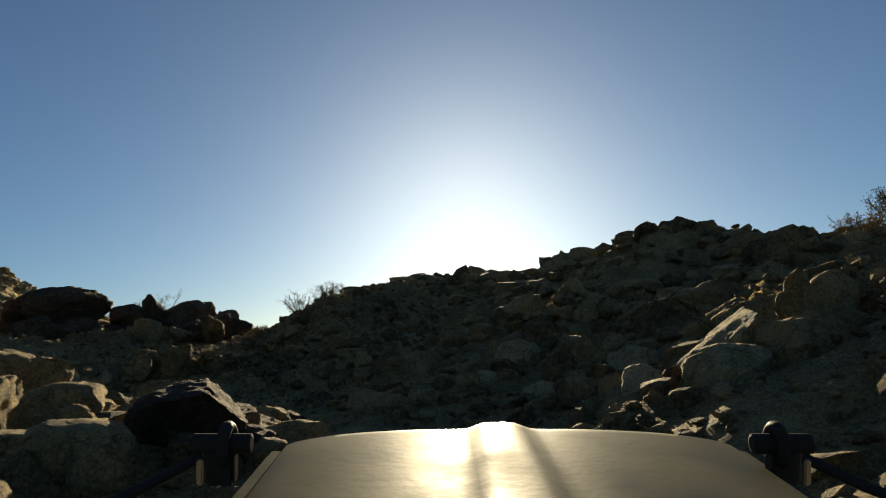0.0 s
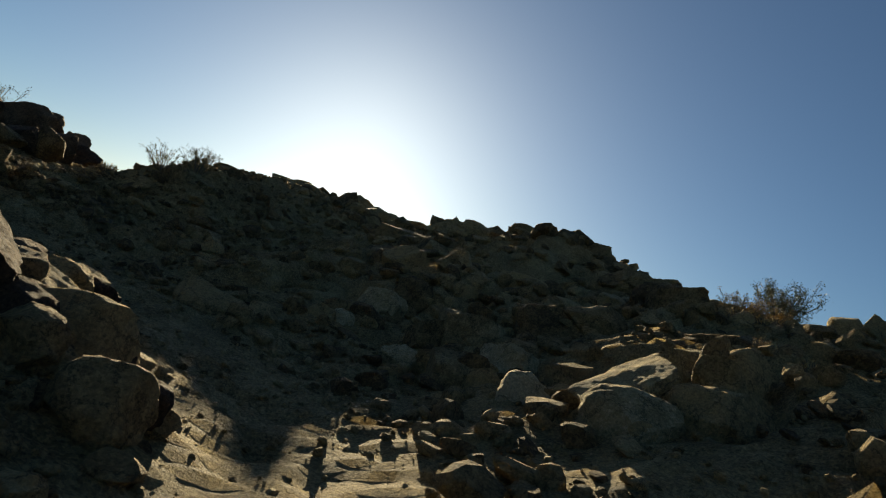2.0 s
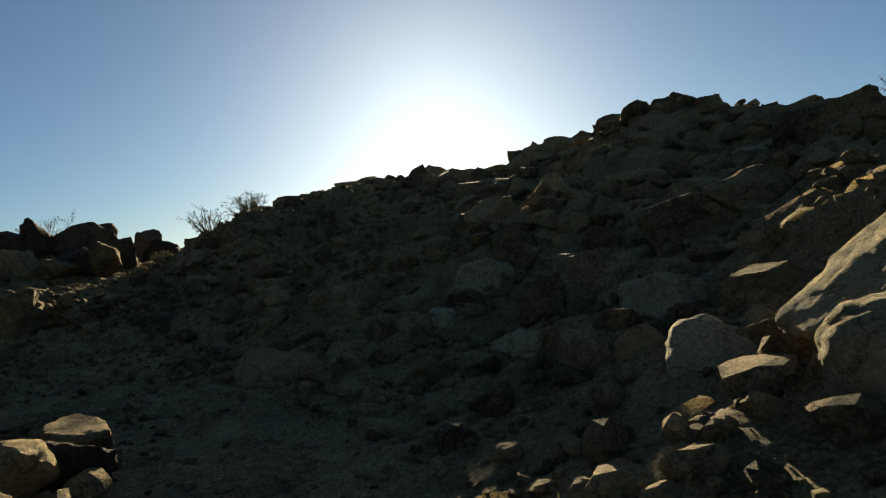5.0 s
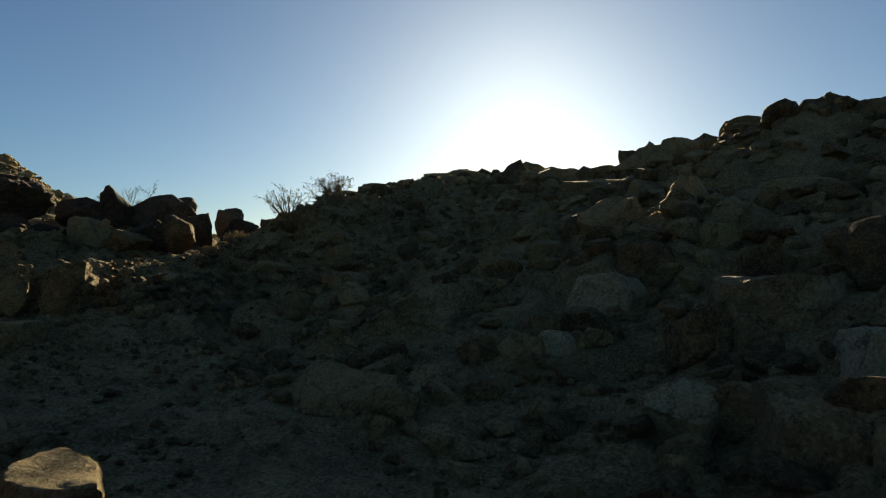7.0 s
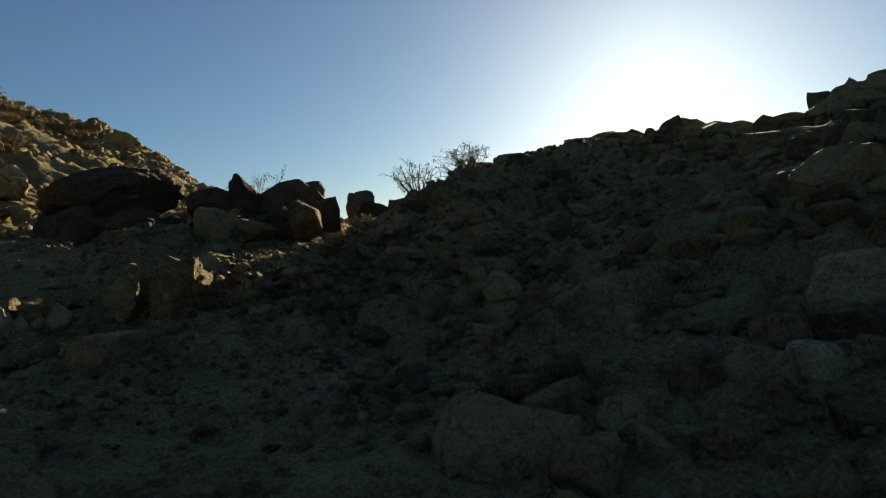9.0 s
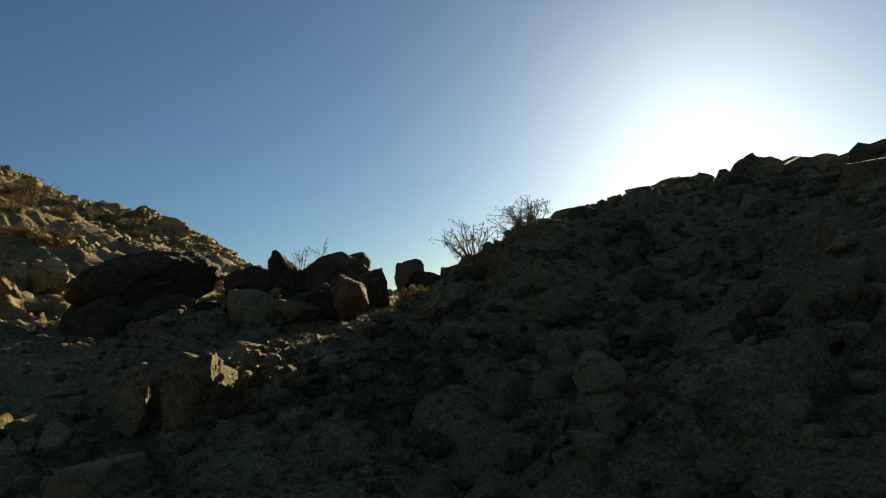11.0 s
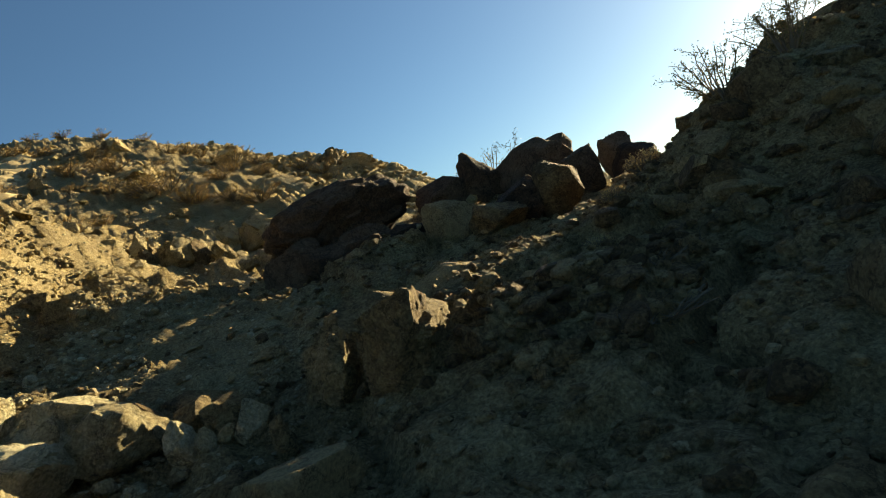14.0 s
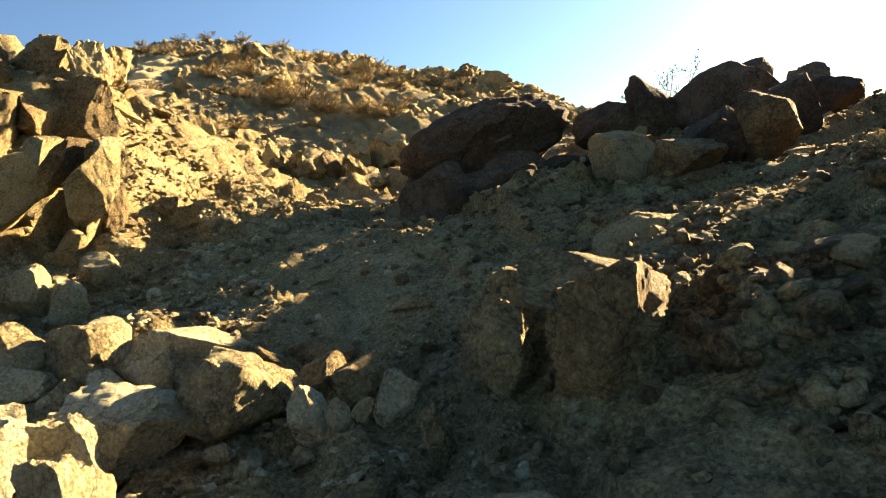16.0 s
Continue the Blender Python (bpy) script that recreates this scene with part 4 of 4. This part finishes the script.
for k, ob in enumerate(brush):
    tagged(ob, group="shrubs on the hill")
SHRUBS = [(-30.1, 9.2), (-30.6, 10.0), (-28.8, 10.6), (-27.6, 11.8), (-26.7, 12.6), (-37.0, 8.1), (-35.3, 8.5), (-30.6, 12.2), (-37.2, 14.6), (-34.0, 17.1), (-33.3, 17.9), (-48.8, 4.6), (-36.0, 15.6),
          (-44.2, 13.5), (-45.4, 12.7), (-44.8, 8.4), (-49.1, 5.7), (-30.9, 8.9), (-28.9, 10.3), (-38.4, 13.5), (-18.2, 4.4)]
more = spots(60, -58, -19, -2, 22, lambda x, y: 0.5 + 0 * x)
for k, (x, y) in enumerate(SHRUBS + [tuple(p) for p in more]):
    s = rng.uniform(1.5, 2.4) * (1.0 if k < len(SHRUBS) else 0.75) * (0.4 if x > -20 else 1.0)
    m = Matrix.LocRotScale((x, y, float(ground_z(x, y)) - 0.02), Euler((0, 0, rng.uniform(0, 6.28))), None)
    ob = brush[k] if k < 3 else copy_thing(brush[k % 3], m)
    ob.matrix_world = m
    ob.scale = (s * 1.1, s * 1.1, s * 0.85)
tuft = plant("grass_tuft", 40, 0.42, 0.25, 90, 500, 0.03, STRAW, "tuft of dry golden grass below the slope", "grass", twigs=1, bare=0.2)
stand(tuft, -8.2, 14.0)
for x, y, s in ((-7.7, 13.4, 0.7), (-6.6, 11.8, 0.8), (7.9, 13.6, 1.2), (8.7, 14.4, 1.3), (7.2, 13.2, 1.0), (9.0, 14.8, 1.2), (7.4, 7.2, 0.8), (6.9, 7.6, 0.6), (-7.2, 12.5, 0.6)):
    stand(copy_thing(tuft, Matrix()), x, y, s, rng.uniform(0, 6))
twigs = plant("dry_brush", 50, 0.28, 0.5, 34, 60, 0.012, STRAW, "tangle of bare dry twigs on the shaded slope", "brush", twigs=5, bare=0.2, up=0.6)
stand(twigs, -4.1, 8.9, 0.8)
stand(copy_thing(twigs, Matrix()), -4.7, 9.6, 0.8, 2.0)
stand(copy_thing(tuft, Matrix()), -5.6, 9.9, 0.5, 1.0)
stand(copy_thing(tuft, Matrix()), -6.0, 10.6, 0.45, 3.0)

# ---------------------------------------------------------------- sandy trail on the hill
def trail():
    """A strip of wind-blown sand that follows the hill."""
    line = [(-31.0, 3.4), (-35.5, 3.2), (-39.0, 3.6), (-43.5, 3.9), (-48.5, 4.4)]
    xs = np.interp(np.linspace(0, 4, 60), range(5), [p[0] for p in line])
    ys = np.interp(np.linspace(0, 4, 60), range(5), [p[1] for p in line])
    v, f = [], []
    for i, (x, y) in enumerate(zip(xs, ys)):
        w = 1.25 + 0.3 * math.sin(i * 0.37) + 0.12 * math.sin(i * 1.3)
        for k in range(9):
            yy = y + (k / 4 - 1) * w
            edge = abs(k / 4 - 1)
            v.append((x, yy, float(ground_z(x, yy)) + 0.12 * (1 - edge ** 2) - 0.06 * edge + 0.006))
        if i:
            o = (i - 1) * 9
            f += [(o + k, o + k + 1, o + k + 10, o + k + 9) for k in range(8)]
    sand = rock_mat("pale_sand", (0.32, 0.23, 0.115), (0.40, 0.295, 0.15), (0.46, 0.35, 0.19), crack=0.0, bump=0.3, grain=0.2)
    tagged(new("sandy_trail", mesh_from("sandy_trail", v, f, sand)), "pale sandy footpath climbing the sunny hill", "path", kind="structure")


trail()

# ---------------------------------------------------------------- the vehicle, where it stands as the shot begins
def paint(name, base, rough, dusty):
    m = mat(name, base, rough)
    N, L = m.node_tree.nodes, m.node_tree.links
    geo = N.new("ShaderNodeTexCoord")
    a, c = N.new("ShaderNodeTexNoise"), N.new("ShaderNodeTexNoise")
    a.inputs["Scale"].default_value, a.inputs["Detail"].default_value = 5.0, 6
    c.inputs["Scale"].default_value, c.inputs["Detail"].default_value = 45.0, 4
    mix, rg = N.new("ShaderNodeMix"), N.new("ShaderNodeMapRange")
    mix.data_type = 'RGBA'
    mix.inputs["A"].default_value, mix.inputs["B"].default_value = (*base, 1), (*dusty, 1)
    L.new(geo.outputs["Object"], a.inputs["Vector"])
    L.new(geo.outputs["Object"], c.inputs["Vector"])
    L.new(a.outputs[0], mix.inputs["Factor"])
    L.new(mix.outputs["Result"], N["Principled BSDF"].inputs["Base Color"])
    rg.inputs[1].default_value, rg.inputs[2].default_value = 0.3, 0.7
    rg.inputs[3].default_value, rg.inputs[4].default_value = rough - 0.1, rough + 0.15
    L.new(a.outputs[0], rg.inputs[0])
    L.new(rg.outputs[0], N["Principled BSDF"].inputs["Roughness"])
    bp = N.new("ShaderNodeBump")
    bp.inputs["Strength"].default_value, bp.inputs["Distance"].default_value = 0.08, 0.004
    L.new(c.outputs[0], bp.inputs["Height"])
    L.new(bp.outputs[0], N["Principled BSDF"].inputs["Normal"])
    m.node_tree.nodes["Principled BSDF"].inputs["Specular IOR Level"].default_value = 0.04
    return m


OLIVE = paint("dusty_olive_paint", (0.085, 0.078, 0.042), 0.5, (0.135, 0.12, 0.07))
BLACK = paint("worn_black_plastic", (0.018, 0.017, 0.016), 0.55, (0.05, 0.045, 0.04))
RUBBER = paint("dusty_tyre_rubber", (0.02, 0.02, 0.02), 0.85, (0.09, 0.075, 0.055))
STEEL = mat("scratched_steel", (0.45, 0.44, 0.42), 0.35, 1.0)


def sheet(fn, nu, nv, thick=0.012):
    """A panel from a map of (u, v) in -1..1, 0..1, with thickness below it."""
    top = np.array([fn(u, v) for v in np.linspace(0, 1, nv) for u in np.linspace(-1, 1, nu)])
    low = top - (0, 0, thick)
    n, f = nu * nv, []
    for j in range(nv - 1):
        for i in range(nu - 1):
            k = j * nu + i
            f += [(k, k + 1, k + nu + 1, k + nu), (n + k + nu, n + k + nu + 1, n + k + 1, n + k)]
    rim = [i for i in range(nu)] + [j * nu + nu - 1 for j in range(1, nv)] + [(nv - 1) * nu + i for i in range(nu - 2, -1, -1)] + [j * nu for j in range(nv - 2, 0, -1)]
    for a, c in zip(rim, rim[1:] + rim[:1]):
        f.append((a, n + a, n + c, c))
    return np.concatenate([top, low]), f


def lathe(profile, sides, axis_x):
    """A turned solid round the x axis from (x, radius) pairs."""
    v, f = [], []
    for x, r in profile:
        v += [(x + axis_x[0], axis_x[1] + r * math.cos(k * 6.28319 / sides), axis_x[2] + r * math.sin(k * 6.28319 / sides)) for k in range(sides)]
    for i in range(len(profile) - 1):
        f += [(i * sides + k, i * sides + (k + 1) % sides, (i + 1) * sides + (k + 1) % sides, (i + 1) * sides + k) for k in range(sides)]
    f += [tuple(range(sides)), tuple(range((len(profile) - 1) * sides, len(profile) * sides))[::-1]]
    return v, f


def bevel_box(cx, cy, cz, sx, sy, sz, r=0.01):
    bm = bmesh.new()
    bmesh.ops.create_cube(bm, size=1.0, matrix=Matrix.Translation((cx, cy, cz)) @ Matrix.Diagonal((sx, sy, sz, 1)))
    bmesh.ops.bevel(bm, geom=bm.edges[:], offset=r, segments=2, affect='EDGES')
    v, f = [p.co[:] for p in bm.verts], [[p.index for p in q.verts] for q in bm.faces]
    bm.free()
    return v, f


def vehicle():
    root = new("off_road_vehicle")
    mid = 0.15

    def hood(u, v):
        y = 0.62 + 0.97 * v
        half = 0.515 + 0.03 * v
        a = abs(u)
        z = -0.392 - 0.012 * v - 0.006 * v ** 6 - 0.035 * a ** 4 - 0.05 * max(0.0, a - 0.93) / 0.07
        rib = abs(u * half + 0.02) - (0.055 + 0.025 * (1 - v))
        z += 0.016 / (1 + math.exp(rib / 0.008))
        if v > 0.94:
            z -= 0.9 * (v - 0.94) ** 1.3
            y -= 0.05 * a ** 3
        return (mid + u * half, y - 0.03 * a ** 4 * v, z)

    part("hood", *sheet(hood, 61, 44), OLIVE, root, "dusty olive hood with a raised centre rib")
    for side in (-1, 1):
        def fender(u, v, side=side):
            y = 0.6 + 1.05 * v
            x = mid + side * (0.70 + 0.15 * u)
            return (x, y, -0.60 - 0.03 * (u * side + 1) - 0.05 * v ** 3 - 0.10 * max(0.0, u * side - 0.7))
        part("fender", *sheet(fender, 13, 20, 0.02), OLIVE, root)
        part("body_side", *bevel_box(mid + side * 0.53, 1.05, -0.68, 0.04, 0.92, 0.46), OLIVE, root)
        lx = mid + side * (0.60 if side < 0 else 0.54)
        catch = part("hood_latch", *lathe([(-0.06, 0.014), (-0.058, 0.02), (0.058, 0.02), (0.06, 0.014)], 20, (lx, 1.34, -0.385)), BLACK, root, "black rubber hood latch")
        loop = [np.array([lx - side * 0.01, 1.34 + 0.032 * math.sin(t), -0.388 + 0.036 * math.cos(t)]) for t in np.linspace(-2.6, 2.6, 22)]
        part("loop", *tube(loop, 0.013, 0.013, 10), BLACK, catch)
        part("bracket", *bevel_box(lx, 1.335, -0.43, 0.06, 0.035, 0.07, 0.006), BLACK, catch)
        part("catch", *bevel_box(lx + side * 0.03, 1.30, -0.43, 0.014, 0.012, 0.05, 0.003), STEEL, catch, "bright steel catch")
        rope = [np.array([lx + side * (0.04 + 0.34 * t), 1.33 - 0.35 * t, -0.41 - 0.05 * math.sin(t * 3)]) for t in np.linspace(0, 1, 10)]
        part("cable", *tube(rope, 0.011, 0.011, 8), BLACK, root)
        wheel = part("wheel", *lathe([(-0.02, 0.08), (-0.02, 0.2), (0.16, 0.22), (0.16, 0.05)], 28, (mid + side * 0.70 - 0.08, 1.2, -1.30)), STEEL, root)
        tread = [(-0.12, 0.24), (-0.13, 0.36), (-0.11, 0.405), (-0.06, 0.42), (0.06, 0.42), (0.11, 0.405), (0.13, 0.36), (0.12, 0.24)]
        part("tyre", *lathe(tread, 40, (mid + side * 0.70, 1.2, -1.30)), RUBBER, wheel, "dusty black tyre")
    part("grille", *bevel_box(mid, 1.545, -0.66, 1.02, 0.05, 0.42, 0.02), OLIVE, root)
    part("bumper", *bevel_box(mid, 1.68, -0.92, 1.35, 0.12, 0.14, 0.02), BLACK, root)
    part("axle", *lathe([(-0.66, 0.05), (-0.1, 0.06), (0.0, 0.13), (0.1, 0.06), (0.66, 0.05)], 16, (mid, 1.2, -1.30)), BLACK, root)
    part("chassis", *bevel_box(mid, 1.0, -0.98, 0.78, 1.2, 0.14, 0.02), BLACK, root)
    for x in (-0.3, 0.3):
        part("spring", *bevel_box(mid + x, 1.2, -1.15, 0.09, 0.12, 0.26, 0.01), BLACK, root)
    part("nozzle", *lathe([(-0.005, 0.003), (-0.004, 0.005), (0.004, 0.005), (0.005, 0.003)], 10, (mid - 0.01, 1.55, -0.4)), STEEL, root)
    root.matrix_world = PATH[0][1] @ pose(0, -0.012, 0, -90)
    tagged(root, "front of a dusty olive off-road vehicle on the rocky track", "vehicle")


vehicle()
